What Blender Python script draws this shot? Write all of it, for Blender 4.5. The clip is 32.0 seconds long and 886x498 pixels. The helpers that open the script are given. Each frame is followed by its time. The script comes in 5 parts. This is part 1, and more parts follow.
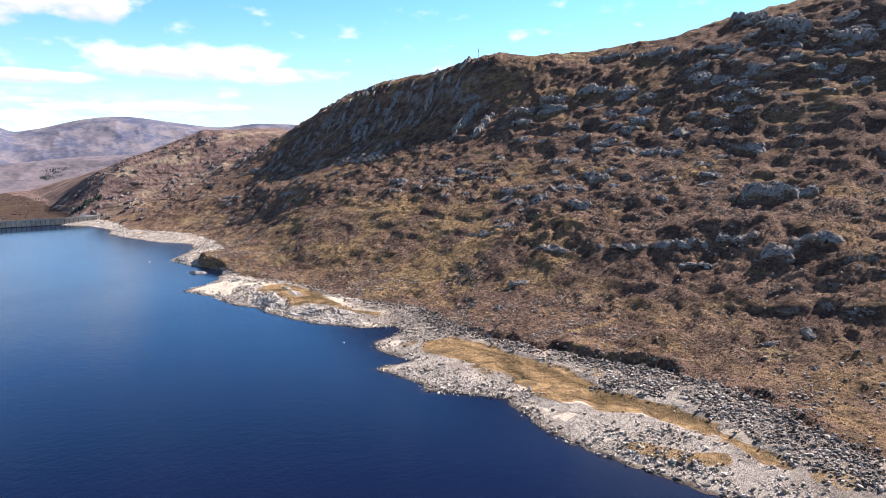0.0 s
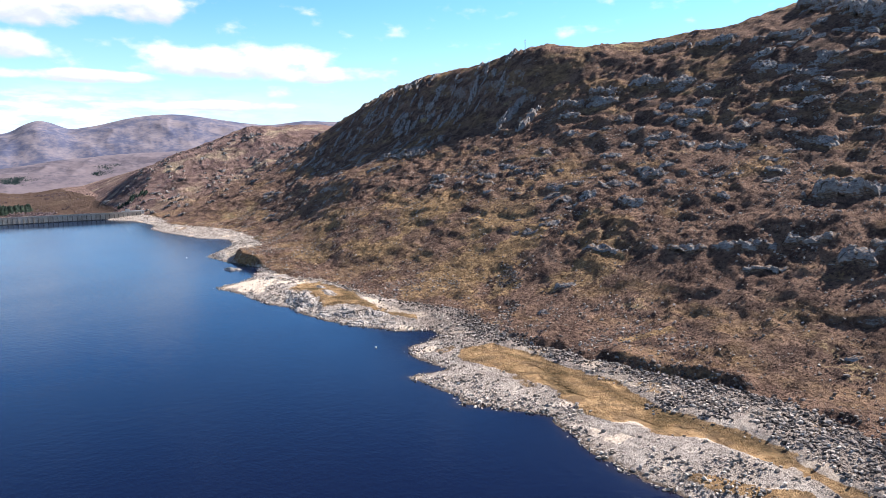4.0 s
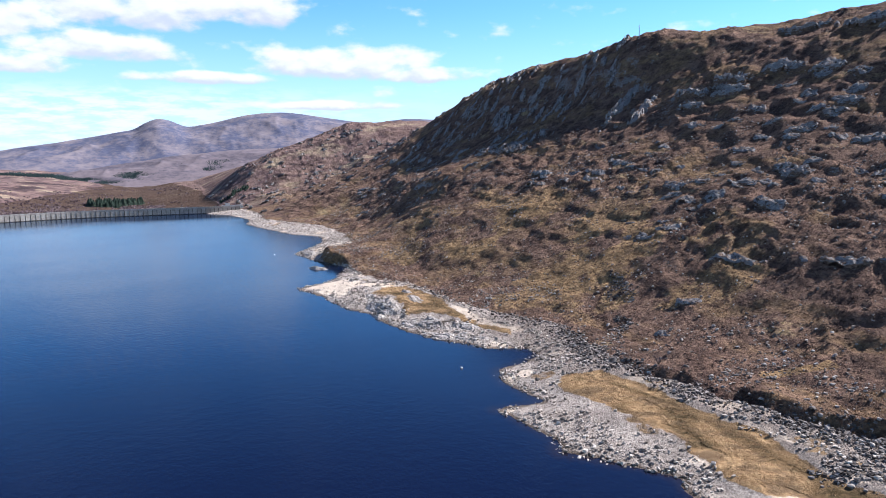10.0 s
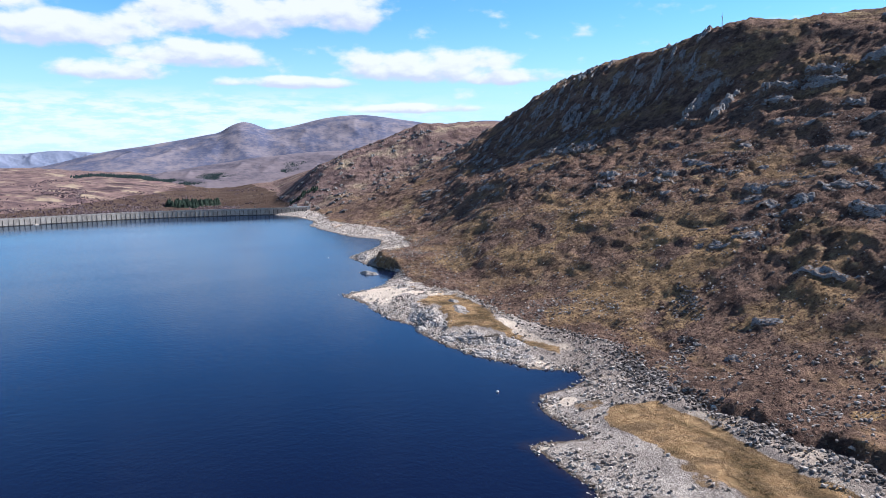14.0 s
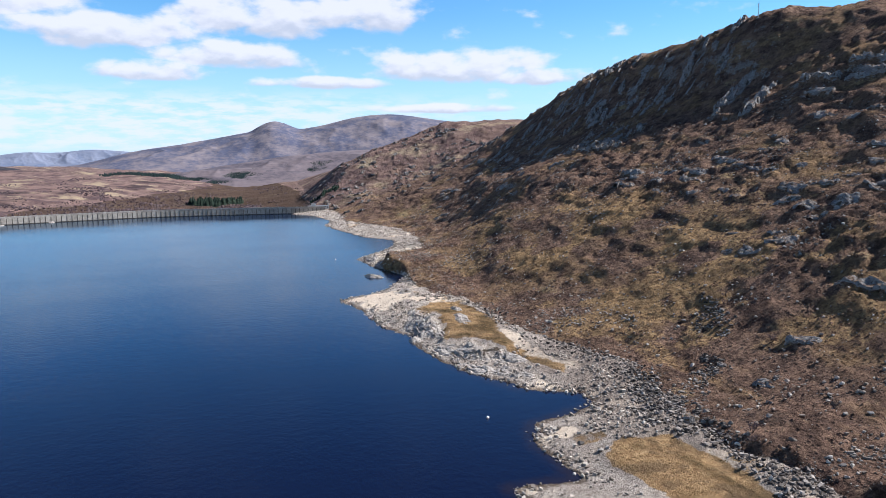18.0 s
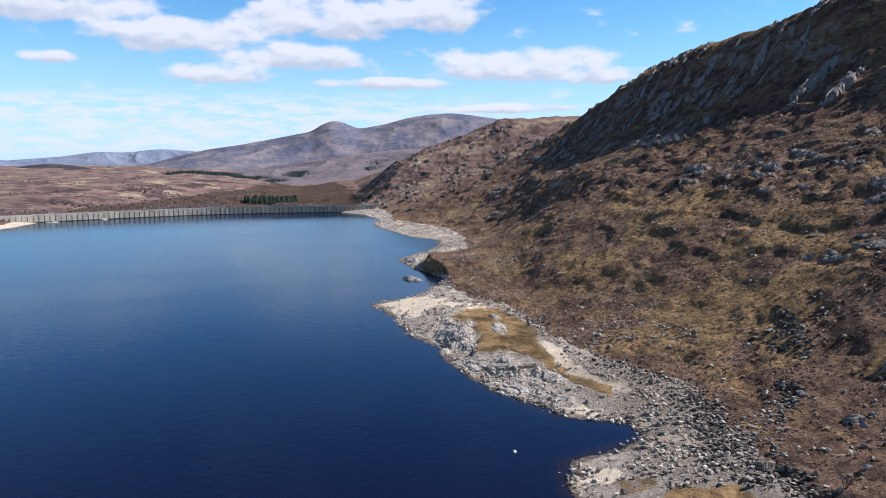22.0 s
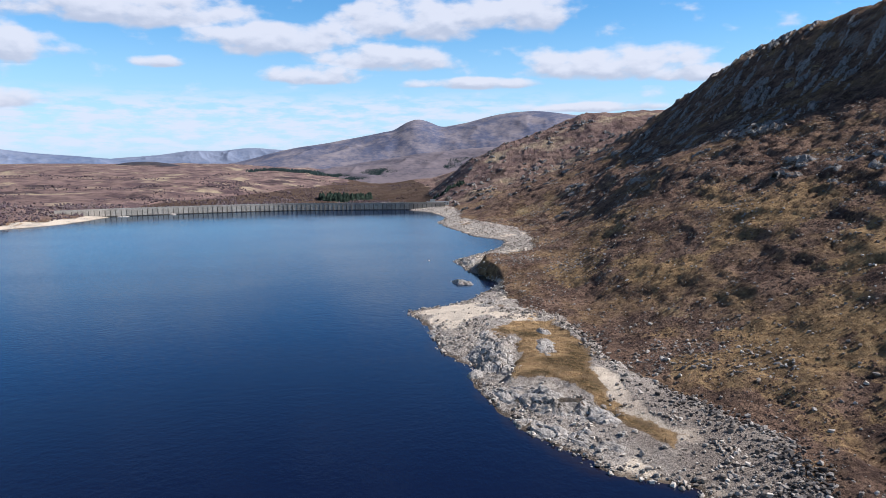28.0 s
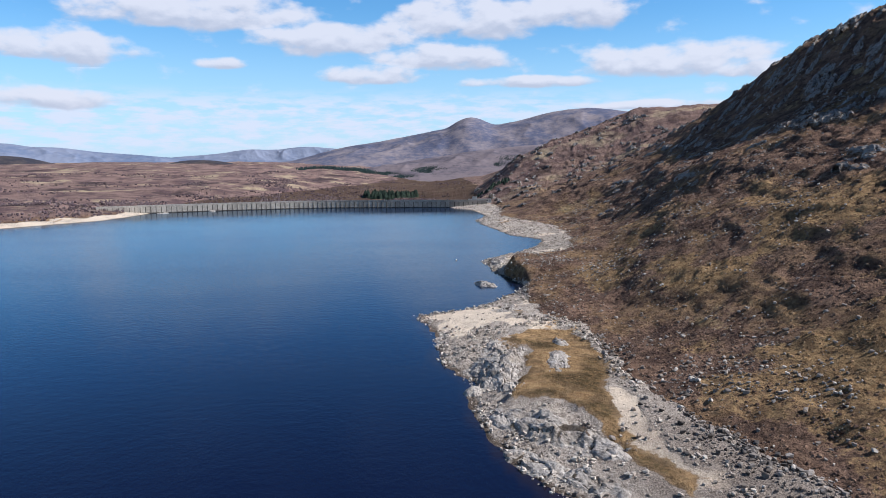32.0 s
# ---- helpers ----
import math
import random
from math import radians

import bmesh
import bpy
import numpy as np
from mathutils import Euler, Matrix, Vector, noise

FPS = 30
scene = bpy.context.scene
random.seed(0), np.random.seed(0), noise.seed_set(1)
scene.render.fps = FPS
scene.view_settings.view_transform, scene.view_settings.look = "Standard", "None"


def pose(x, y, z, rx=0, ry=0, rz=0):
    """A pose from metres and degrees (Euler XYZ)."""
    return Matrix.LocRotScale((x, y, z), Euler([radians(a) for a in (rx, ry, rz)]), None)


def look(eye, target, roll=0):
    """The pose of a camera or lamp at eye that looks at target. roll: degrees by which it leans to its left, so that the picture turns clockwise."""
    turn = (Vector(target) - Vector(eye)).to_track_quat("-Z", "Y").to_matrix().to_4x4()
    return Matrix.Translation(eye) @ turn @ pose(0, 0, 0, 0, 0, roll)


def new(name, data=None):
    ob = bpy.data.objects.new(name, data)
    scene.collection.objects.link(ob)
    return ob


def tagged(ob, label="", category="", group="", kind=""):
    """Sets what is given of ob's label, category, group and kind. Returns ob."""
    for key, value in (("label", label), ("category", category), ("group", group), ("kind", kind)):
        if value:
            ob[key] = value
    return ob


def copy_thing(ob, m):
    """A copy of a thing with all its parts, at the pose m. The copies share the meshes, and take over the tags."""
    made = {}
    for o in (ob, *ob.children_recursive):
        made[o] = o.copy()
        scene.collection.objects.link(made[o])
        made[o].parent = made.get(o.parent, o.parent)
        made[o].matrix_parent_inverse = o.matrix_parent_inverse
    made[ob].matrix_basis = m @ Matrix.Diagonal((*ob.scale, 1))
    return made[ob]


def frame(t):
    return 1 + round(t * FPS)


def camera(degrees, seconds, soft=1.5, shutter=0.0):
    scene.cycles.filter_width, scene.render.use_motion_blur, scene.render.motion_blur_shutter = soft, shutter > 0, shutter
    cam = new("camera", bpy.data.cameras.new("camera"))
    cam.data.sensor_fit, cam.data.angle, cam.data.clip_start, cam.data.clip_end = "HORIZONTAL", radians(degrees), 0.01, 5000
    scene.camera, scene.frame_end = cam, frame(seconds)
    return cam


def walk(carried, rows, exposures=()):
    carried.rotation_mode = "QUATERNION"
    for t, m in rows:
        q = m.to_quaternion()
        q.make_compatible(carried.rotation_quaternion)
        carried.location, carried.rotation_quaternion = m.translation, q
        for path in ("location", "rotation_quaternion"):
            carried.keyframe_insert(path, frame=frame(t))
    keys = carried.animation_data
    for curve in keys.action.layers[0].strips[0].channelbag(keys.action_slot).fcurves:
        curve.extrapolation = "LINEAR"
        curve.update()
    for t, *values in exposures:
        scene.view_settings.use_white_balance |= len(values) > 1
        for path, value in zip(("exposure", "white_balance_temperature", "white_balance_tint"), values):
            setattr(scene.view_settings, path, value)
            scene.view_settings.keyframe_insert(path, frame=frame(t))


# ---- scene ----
# ---- camera and its walk ----
cam = camera(64.54, 32.0, soft=0.5)
PATH = [
    (0, (-46.48, -135.28, 107.73), (17.366, -59.501, 94.266), -0.587),
    (1, (-41.42, -130.64, 106.94), (21.606, -54.193, 93.391), -0.529),
    (2, (-36.24, -125.69, 106.05), (25.464, -48.190, 92.413), -0.521),
    (3, (-31.04, -120.27, 105.07), (29.347, -41.738, 91.421), -0.532),
    (3.5, (-28.41, -117.46, 104.59), (31.256, -38.386, 90.944), -0.511),
    (5.5, (-18.39, -104.53, 102.80), (37.530, -22.762, 89.113), -0.392),
    (6, (-15.79, -100.86, 102.39), (39.140, -18.421, 88.712), -0.356),
    (7, (-10.48, -93.30, 101.54), (42.648, -9.707, 87.764), -0.279),
    (8, (-4.97, -85.40, 100.74), (46.492, -0.777, 86.940), -0.184),
    (9, (0.44, -77.43, 100.05), (49.907, 8.379, 86.282), -0.158),
    (10, (6.47, -70.16, 99.47), (53.401, 17.077, 85.748), -0.162),
    (11, (13.61, -63.91, 98.93), (58.280, 24.512, 85.283), -0.166),
    (12, (21.63, -58.42, 98.52), (63.670, 31.290, 84.960), -0.163),
    (13, (30.03, -53.22, 98.08), (69.362, 37.734, 84.649), -0.274),
    (14, (38.50, -48.00, 97.50), (75.336, 44.004, 84.111), -0.261),
    (14.5, (42.68, -45.26, 97.19), (78.673, 47.072, 83.793), -0.248),
    (16.5, (57.91, -32.48, 95.83), (92.155, 60.515, 82.404), -0.167),
    (17, (61.30, -28.89, 95.42), (95.065, 64.281, 82.015), -0.160),
    (18, (67.89, -21.47, 94.52), (100.483, 72.126, 81.157), -0.138),
    (19, (74.31, -13.55, 93.56), (104.628, 80.808, 80.215), -0.153),
    (20, (80.48, -5.34, 92.37), (108.882, 89.612, 79.045), -0.165),
    (21, (86.34, 2.87, 91.14), (112.884, 98.356, 77.795), -0.178),
    (22, (91.88, 10.92, 90.03), (116.289, 106.976, 76.701), -0.175),
    (23, (97.22, 18.93, 88.91), (119.665, 115.465, 75.603), -0.190),
    (24, (102.71, 26.93, 87.97), (123.151, 123.914, 74.662), -0.115),
    (25, (108.12, 34.87, 87.02), (126.501, 132.252, 73.648), -0.073),
    (25.5, (110.79, 38.82, 86.50), (128.159, 136.390, 73.117), -0.084),
    (27.5, (121.66, 54.48, 84.05), (134.979, 152.687, 70.697), -0.174),
    (28, (124.48, 58.37, 83.47), (136.989, 156.686, 70.123), -0.178),
    (29, (130.28, 66.11, 82.38), (140.706, 164.664, 68.989), -0.218),
    (30, (136.36, 73.74, 81.22), (144.182, 172.537, 67.863), -0.287),
    (31, (142.57, 81.26, 80.10), (148.319, 180.193, 66.741), -0.337),
    (32, (148.79, 88.55, 79.09), (153.448, 187.531, 65.625), -0.317),
]
walk(cam, [(t, look(e, g, r)) for t, e, g, r in PATH],
     exposures=[(0, 1.08, 6200, 19), (6, 0.98, 6000, 19), (13, 0.77, 5600, 18), (19, 0.60, 5900, 15), (25, 0.48, 5850, 15), (32, 0.40, 5800, 15)])
# ---- world, sun and exposure ----
SUN_AZ, SUN_EL = 99.0, 39.5          # degrees clockwise from +y, above the horizon
sun_dir = Vector((math.sin(radians(SUN_AZ)) * math.cos(radians(SUN_EL)),
                  math.cos(radians(SUN_AZ)) * math.cos(radians(SUN_EL)), math.sin(radians(SUN_EL))))
sun = new("sun", bpy.data.lights.new("sun", "SUN"))
sun.data.energy, sun.data.angle, sun.data.color = 5.0, radians(0.53), (1.0, 0.94, 0.84)
sun.matrix_world = look(sun_dir * 900, (0, 0, 0))


class Nodes:
    """A short way to write node trees."""

    def __init__(self, tree):
        self.tree = tree
        tree.nodes.clear()

    def add(self, kind, **given):
        node = self.tree.nodes.new(kind)
        for key, value in given.items():
            if key == "operation":
                node.operation = value
            elif key == "blend_type":
                node.blend_type = value
            elif key == "data_type":
                node.data_type = value
            elif key == "attribute_name":
                node.attribute_name = value
        return node

    def plug(self, value, socket):
        if isinstance(value, (int, float)):
            socket.default_value = value
        elif isinstance(value, tuple):
            socket.default_value = (*value, 1.0) if len(value) == 3 and socket.type == "RGBA" else value
        else:
            self.tree.links.new(value, socket)

    def math(self, operation, a, b=0.0, c=0.0):
        node = self.add("ShaderNodeMath", operation=operation)
        for v, s in zip((a, b, c), node.inputs):
            self.plug(v, s)
        return node.outputs[0]

    def mix(self, factor, a, b, blend="MIX"):
        node = self.add("ShaderNodeMixRGB", blend_type=blend)
        for v, s in zip((factor, a, b), node.inputs):
            self.plug(v, s)
        return node.outputs[0]

    def noise(self, vector, scale, detail=4.0, rough=0.55, colour=False):
        node = self.add("ShaderNodeTexNoise")
        self.plug(vector, node.inputs["Vector"])
        node.inputs["Scale"].default_value = scale
        node.inputs["Detail"].default_value = detail
        node.inputs["Roughness"].default_value = rough
        return node.outputs["Color" if colour else "Fac"]

    def step(self, value, low, high, out_low=0.0, out_high=1.0):
        node = self.add("ShaderNodeMapRange")
        node.interpolation_type = "SMOOTHSTEP"
        for v, s in zip((value, low, high, out_low, out_high), node.inputs):
            self.plug(v, s)
        return node.outputs[0]

    def position(self, stretch=(1, 1, 1)):
        geo = self.add("ShaderNodeNewGeometry")
        m = self.add("ShaderNodeMapping")
        self.plug(geo.outputs["Position"], m.inputs["Vector"])
        m.inputs["Scale"].default_value = stretch
        return m.outputs[0]

    def attribute(self, name):
        return self.add("ShaderNodeAttribute", attribute_name=name).outputs["Fac"]


def make_world():
    world = bpy.data.worlds.new("sky")
    scene.world = world
    world.use_nodes = True
    n = Nodes(world.node_tree)
    sky = n.add("ShaderNodeTexSky")
    sky.sky_type = "NISHITA"
    sky.sun_disc = False
    sky.sun_elevation, sky.sun_rotation = radians(SUN_EL), radians(SUN_AZ)
    sky.altitude, sky.air_density, sky.dust_density, sky.ozone_density = 250, 1.0, 0.3, 1.0
    coord = n.add("ShaderNodeTexCoord").outputs["Generated"]
    xyz = n.add("ShaderNodeSeparateXYZ")
    n.plug(coord, xyz.inputs[0])
    x, y, z = xyz.outputs
    az = n.math("MULTIPLY", n.math("ARCTAN2", x, y), 180 / math.pi)
    el = n.math("MULTIPLY", n.math("ARCSINE", z), 180 / math.pi)
    flat = n.add("ShaderNodeCombineXYZ")
    n.plug(n.math("MULTIPLY", az, 0.17), flat.inputs[0])
    n.plug(n.math("MULTIPLY", el, 0.33), flat.inputs[1])
    puff = n.noise(flat.outputs[0], 2.1, 7, 0.5)
    above = n.add("ShaderNodeVectorMath", operation="ADD")
    n.plug(flat.outputs[0], above.inputs[0])
    above.inputs[1].default_value = (0.05, 0.16, 0.0)
    puff_up = n.noise(above.outputs[0], 2.1, 7, 0.5)
    wisp = n.noise(flat.outputs[0], 0.9, 6, 0.6)
    cover, rise, weight = None, 0.0, 0.001
    # fair-weather clouds: azimuth, elevation, half width, half height, in degrees
    for a, e, w, h in CLOUDS:
        dx = n.math("DIVIDE", n.math("SUBTRACT", az, a), w)
        dy = n.math("DIVIDE", n.math("SUBTRACT", el, e), h)
        # flat below, domed above
        dy = n.math("MULTIPLY", dy, n.math("ADD", 1.0, n.math("MULTIPLY", n.math("LESS_THAN", dy, 0.0), 0.5)))
        d = n.math("ADD", n.math("MULTIPLY", dx, dx), n.math("MULTIPLY", dy, dy))
        blob = n.step(d, 2.3, 0.0)
        cover = blob if cover is None else n.math("MAXIMUM", cover, blob)
        rise = n.math("ADD", rise, n.math("MULTIPLY", blob, dy))
        weight = n.math("ADD", weight, blob)
    dens = n.step(n.math("ADD", n.math("MULTIPLY", cover, 0.98), n.math("MULTIPLY", n.math("SUBTRACT", puff, 0.5), 2.3)), 0.16, 0.86)
    # thin layered cloud low over the far end of the valley
    band = n.math("MULTIPLY", n.step(el, -0.5, 1.0), n.step(el, 5.4, 3.4))
    band = n.math("MULTIPLY", band, n.step(az, 34.0, 2.0))
    streak = n.add("ShaderNodeCombineXYZ")
    n.plug(n.math("MULTIPLY", az, 0.2), streak.inputs[0])
    n.plug(n.math("MULTIPLY", el, 0.9), streak.inputs[1])
    veil = n.math("MULTIPLY", band, n.step(n.noise(streak.outputs[0], 1.7, 8, 0.6), 0.38, 0.60))
    veil = n.math("MULTIPLY", veil, 0.95)
    high = n.math("MULTIPLY", n.step(wisp, 0.52, 0.78), n.math("MULTIPLY", n.step(el, 10.0, 22.0), 0.5))
    # deeper blue overhead, paler air near the horizon
    blue = n.mix(n.step(el, 12.5, 32.0), (0.75, 1.29, 1.56), (0.15, 0.21, 0.38))
    air = n.mix(n.step(el, 12.0, -1.0, 0.0, 0.72), n.mix(1.0, sky.outputs[0], blue, "MULTIPLY"), (6.8, 8.7, 10.2))
    shade = n.math("ADD", n.math("MULTIPLY", n.math("DIVIDE", rise, weight), 0.55), n.math("MULTIPLY", n.math("SUBTRACT", puff, puff_up), 1.6))
    lit = n.mix(n.step(shade, -0.50, 0.22), (6.1, 6.5, 7.2), (8.8, 8.85, 9.0))
    sky_out = n.mix(n.math("MULTIPLY", dens, 0.94), n.mix(n.math("MAXIMUM", veil, high), air, (8.2, 8.8, 9.5)), lit)
    back = n.add("ShaderNodeBackground")
    n.plug(sky_out, back.inputs[0])
    back.inputs[1].default_value = 0.0685
    out = n.add("ShaderNodeOutputWorld")
    n.plug(back.outputs[0], out.inputs[0])


CLOUDS = [
    (-5.6, 8.7, 6.0, 1.3), (2.7, 7.4, 5.2, 1.1), (-3.0, 6.1, 3.8, 0.8), (5.0, 10.2, 6.0, 1.8), (13.2, 10.8, 3.8, 1.8), (20.5, 6.7, 6.6, 1.4),
    (27.0, 6.0, 3.5, 0.7), (10.0, 5.5, 5.0, 0.5), (19.6, 3.6, 5.0, 0.4), (-15.9, 10.4, 8.0, 1.5), (-25.4, 7.4, 5.0, 1.2), (-7.1, 8.6, 3.6, 1.4),
    (-14.4, 6.8, 1.6, 0.5), (-26.0, 3.9, 4.0, 0.8), (60.0, 22.0, 9.0, 2.6), (-45.0, 12.0, 10.0, 2.5),
    (120.0, 14.0, 14.0, 3.0), (180.0, 12.0, 16.0, 3.0)]
make_world()


# ---- materials ----
def material(name):
    mat = bpy.data.materials.new(name)
    mat.use_nodes = True
    n = Nodes(mat.node_tree)
    out = n.add("ShaderNodeOutputMaterial")
    bsdf = n.add("ShaderNodeBsdfPrincipled")
    n.plug(bsdf.outputs[0], out.inputs[0])
    return mat, n, bsdf


def bump(n, bsdf, height, strength, distance):
    b = n.add("ShaderNodeBump")
    b.inputs["Strength"].default_value = strength
    b.inputs["Distance"].default_value = distance
    n.plug(height, b.inputs["Height"])
    n.plug(b.outputs[0], bsdf.inputs["Normal"])


def moor_colour(n, p):
    """Winter heather and bleached grass: soil and straw colours, and the noises that shape them."""
    broad, mid, fine, grit = n.noise(p, 0.012, 5), n.noise(p, 0.07, 6, 0.6), n.noise(p, 0.45, 6, 0.65), n.noise(p, 2.2, 4, 0.7)
    drift = n.noise(n.position((1.0, 0.5, 1.4)), 0.045, 6, 0.62)
    heather = n.mix(n.step(mid, 0.38, 0.62), HEATHER_DARK, HEATHER)
    heather = n.mix(n.step(fine, 0.50, 0.70, 0.0, 0.65), heather, (0.37, 0.25, 0.165))
    heather = n.mix(n.step(fine, 0.47, 0.35, 0.0, 0.85), heather, (0.050, 0.034, 0.027))
    heather = n.mix(n.step(grit, 0.48, 0.37, 0.0, 0.75), heather, (0.060, 0.041, 0.031))
    heather = n.mix(n.step(grit, 0.60, 0.72, 0.0, 0.55), heather, (0.39, 0.285, 0.19))
    clump = n.noise(n.position((1.0, 0.7, 1.2)), 0.21, 5, 0.62)
    heather = n.mix(n.step(clump, 0.52, 0.64, 0.0, 0.6), heather, (0.066, 0.043, 0.034))
    straw = n.mix(n.step(fine, 0.3, 0.7), (0.27, 0.166, 0.080), (0.46, 0.312, 0.160))
    straw = n.mix(n.step(n.noise(p, 0.13, 5, 0.6), 0.46, 0.62, 0.0, 0.8), straw, (0.17, 0.115, 0.066))
    grassy = n.step(n.math("ADD", n.math("MULTIPLY", broad, 0.5), n.math("MULTIPLY", drift, 0.6)), 0.53, 0.67)
    soil = n.mix(n.math("MULTIPLY", grassy, n.step(clump, 0.64, 0.50, 0.3, 0.78)), heather, straw)
    bleached = n.math("ADD", n.math("MULTIPLY", n.noise(n.position((1.0, 0.4, 1.0)), 0.03, 5, 0.62), 0.8), n.math("MULTIPLY", fine, 0.25))
    soil = n.mix(n.step(bleached, 0.63, 0.70, 0.0, 0.8), soil, (0.45, 0.335, 0.175))
    return soil, straw, mid, fine, grit


def ground_material():
    mat, n, bsdf = material("moorland")
    p = n.position()
    rock, beach, turf, peat, far_moor, sand = (n.attribute(k) for k in ("rock", "beach", "turf", "peat", "moor", "sand"))
    soil, straw, mid, fine, grit = moor_colour(n, p)
    soil = n.mix(n.step(n.math("ADD", turf, n.math("MULTIPLY", n.math("SUBTRACT", fine, 0.5), 0.9)), 0.42, 0.72), soil, straw)
    soil = n.mix(n.math("MULTIPLY", peat, n.step(mid, 0.3, 0.6)), soil, (0.062, 0.043, 0.028))
    # mauve-brown far moor, its tones also lightened for distance haze
    mauve = n.mix(n.step(n.noise(p, 0.028, 6, 0.62), 0.36, 0.62), (0.135, 0.092, 0.092), (0.30, 0.205, 0.172))
    mauve = n.mix(n.step(n.noise(p, 0.011, 6, 0.65), 0.54, 0.66), mauve, (0.47, 0.375, 0.25))
    mauve = n.mix(n.step(n.noise(p, 0.009, 5, 0.6), 0.44, 0.34), mauve, (0.08, 0.058, 0.058))
    soil = n.mix(far_moor, soil, mauve)
    bed = n.position((0.5, 1.0, 2.2))
    crack = n.noise(bed, 0.5, 8, 0.7)
    stone = n.mix(n.step(crack, 0.34, 0.62), (0.11, 0.102, 0.094), (0.35, 0.33, 0.30))
    stone = n.mix(n.step(grit, 0.55, 0.75), stone, (0.43, 0.40, 0.355))
    stone = n.mix(n.math("MULTIPLY", n.step(fine, 0.55, 0.7), 0.5), stone, (0.13, 0.10, 0.06))
    rocky = n.step(n.math("ADD", rock, n.math("MULTIPLY", n.math("SUBTRACT", crack, 0.5), 1.3)), 0.42, 0.62)
    land = n.mix(rocky, soil, stone)
    grains = n.noise(p, 4.2, 3, 0.75)
    gaps = n.step(grains, 0.46, 0.34)
    pebble = n.mix(n.step(grit, 0.36, 0.64), (0.31, 0.265, 0.225), (0.58, 0.515, 0.445))
    pebble = n.mix(n.step(n.noise(p, 0.11, 4, 0.5), 0.48, 0.62, 0.0, 0.7), pebble, (0.64, 0.57, 0.485))
    pebble = n.mix(n.step(grains, 0.52, 0.68, 0.0, 0.6), pebble, (0.74, 0.665, 0.575))
    pebble = n.mix(n.math("MULTIPLY", gaps, 0.42), pebble, (0.13, 0.105, 0.09))
    shore = n.mix(n.math("MULTIPLY", n.step(fine, 0.50, 0.36), 0.6), pebble, (0.20, 0.165, 0.135))
    shore = n.mix(n.step(n.noise(p, 0.06, 4, 0.6), 0.52, 0.40, 0.0, 0.5), shore, n.mix(n.step(grit, 0.4, 0.6), (0.19, 0.16, 0.135), (0.42, 0.36, 0.30)))
    shore = n.mix(n.step(n.math("ADD", sand, n.math("MULTIPLY", n.math("SUBTRACT", fine, 0.5), 0.8)), 0.4, 0.65), shore, n.mix(n.step(grit, 0.4, 0.65), (0.60, 0.50, 0.38), (0.76, 0.66, 0.53)))
    shore = n.mix(n.step(n.math("ADD", turf, n.math("MULTIPLY", n.math("SUBTRACT", fine, 0.5), 0.9)), 0.40, 0.62), shore, straw)
    shore = n.mix(n.math("MULTIPLY", n.math("MULTIPLY", peat, turf), n.step(fine, 0.35, 0.6, 0.3, 0.95)), shore, (0.075, 0.055, 0.026))
    shore = n.mix(n.math("MULTIPLY", n.math("MULTIPLY", peat, n.math("SUBTRACT", 1.0, turf)), n.step(fine, 0.3, 0.6, 0.5, 0.9)), shore, n.mix(n.step(grit, 0.4, 0.62), (0.125, 0.098, 0.08), (0.30, 0.245, 0.205)))
    sandy = n.step(n.math("ADD", beach, n.math("MULTIPLY", n.math("SUBTRACT", fine, 0.5), 0.7)), 0.40, 0.60)
    col = n.mix(sandy, land, shore)
    geo = n.add("ShaderNodeSeparateXYZ")
    n.plug(p, geo.inputs[0])
    wet = n.step(n.math("ADD", geo.outputs[2], n.math("MULTIPLY", fine, 0.5)), 0.75, 0.35)
    col = n.mix(n.math("MULTIPLY", wet, 0.8), col, (0.075, 0.05, 0.032))
    n.plug(col, bsdf.inputs["Base Color"])
    bsdf.inputs["Roughness"].default_value = 0.95
    bsdf.inputs["Specular IOR Level"].default_value = 0.06
    lumps = n.noise(p, 0.19, 8, 0.68)
    relief = n.math("ADD", n.math("ADD", n.math("MULTIPLY", fine, 1.2), n.math("MULTIPLY", grit, 0.5)), n.math("MULTIPLY", n.math("MULTIPLY", lumps, 3.0), n.step(sandy, 1.0, 0.0)))
    relief = n.math("SUBTRACT", relief, n.math("MULTIPLY", n.math("MULTIPLY", gaps, sandy), 0.16))
    relief = n.math("MULTIPLY", relief, n.step(n.math("MULTIPLY", sand, sandy), 0.2, 0.8, 1.0, 0.3))
    bump(n, bsdf, relief, 1.0, 1.6)
    return mat


HEATHER_DARK, HEATHER = (0.118, 0.076, 0.060), (0.292, 0.187, 0.132)


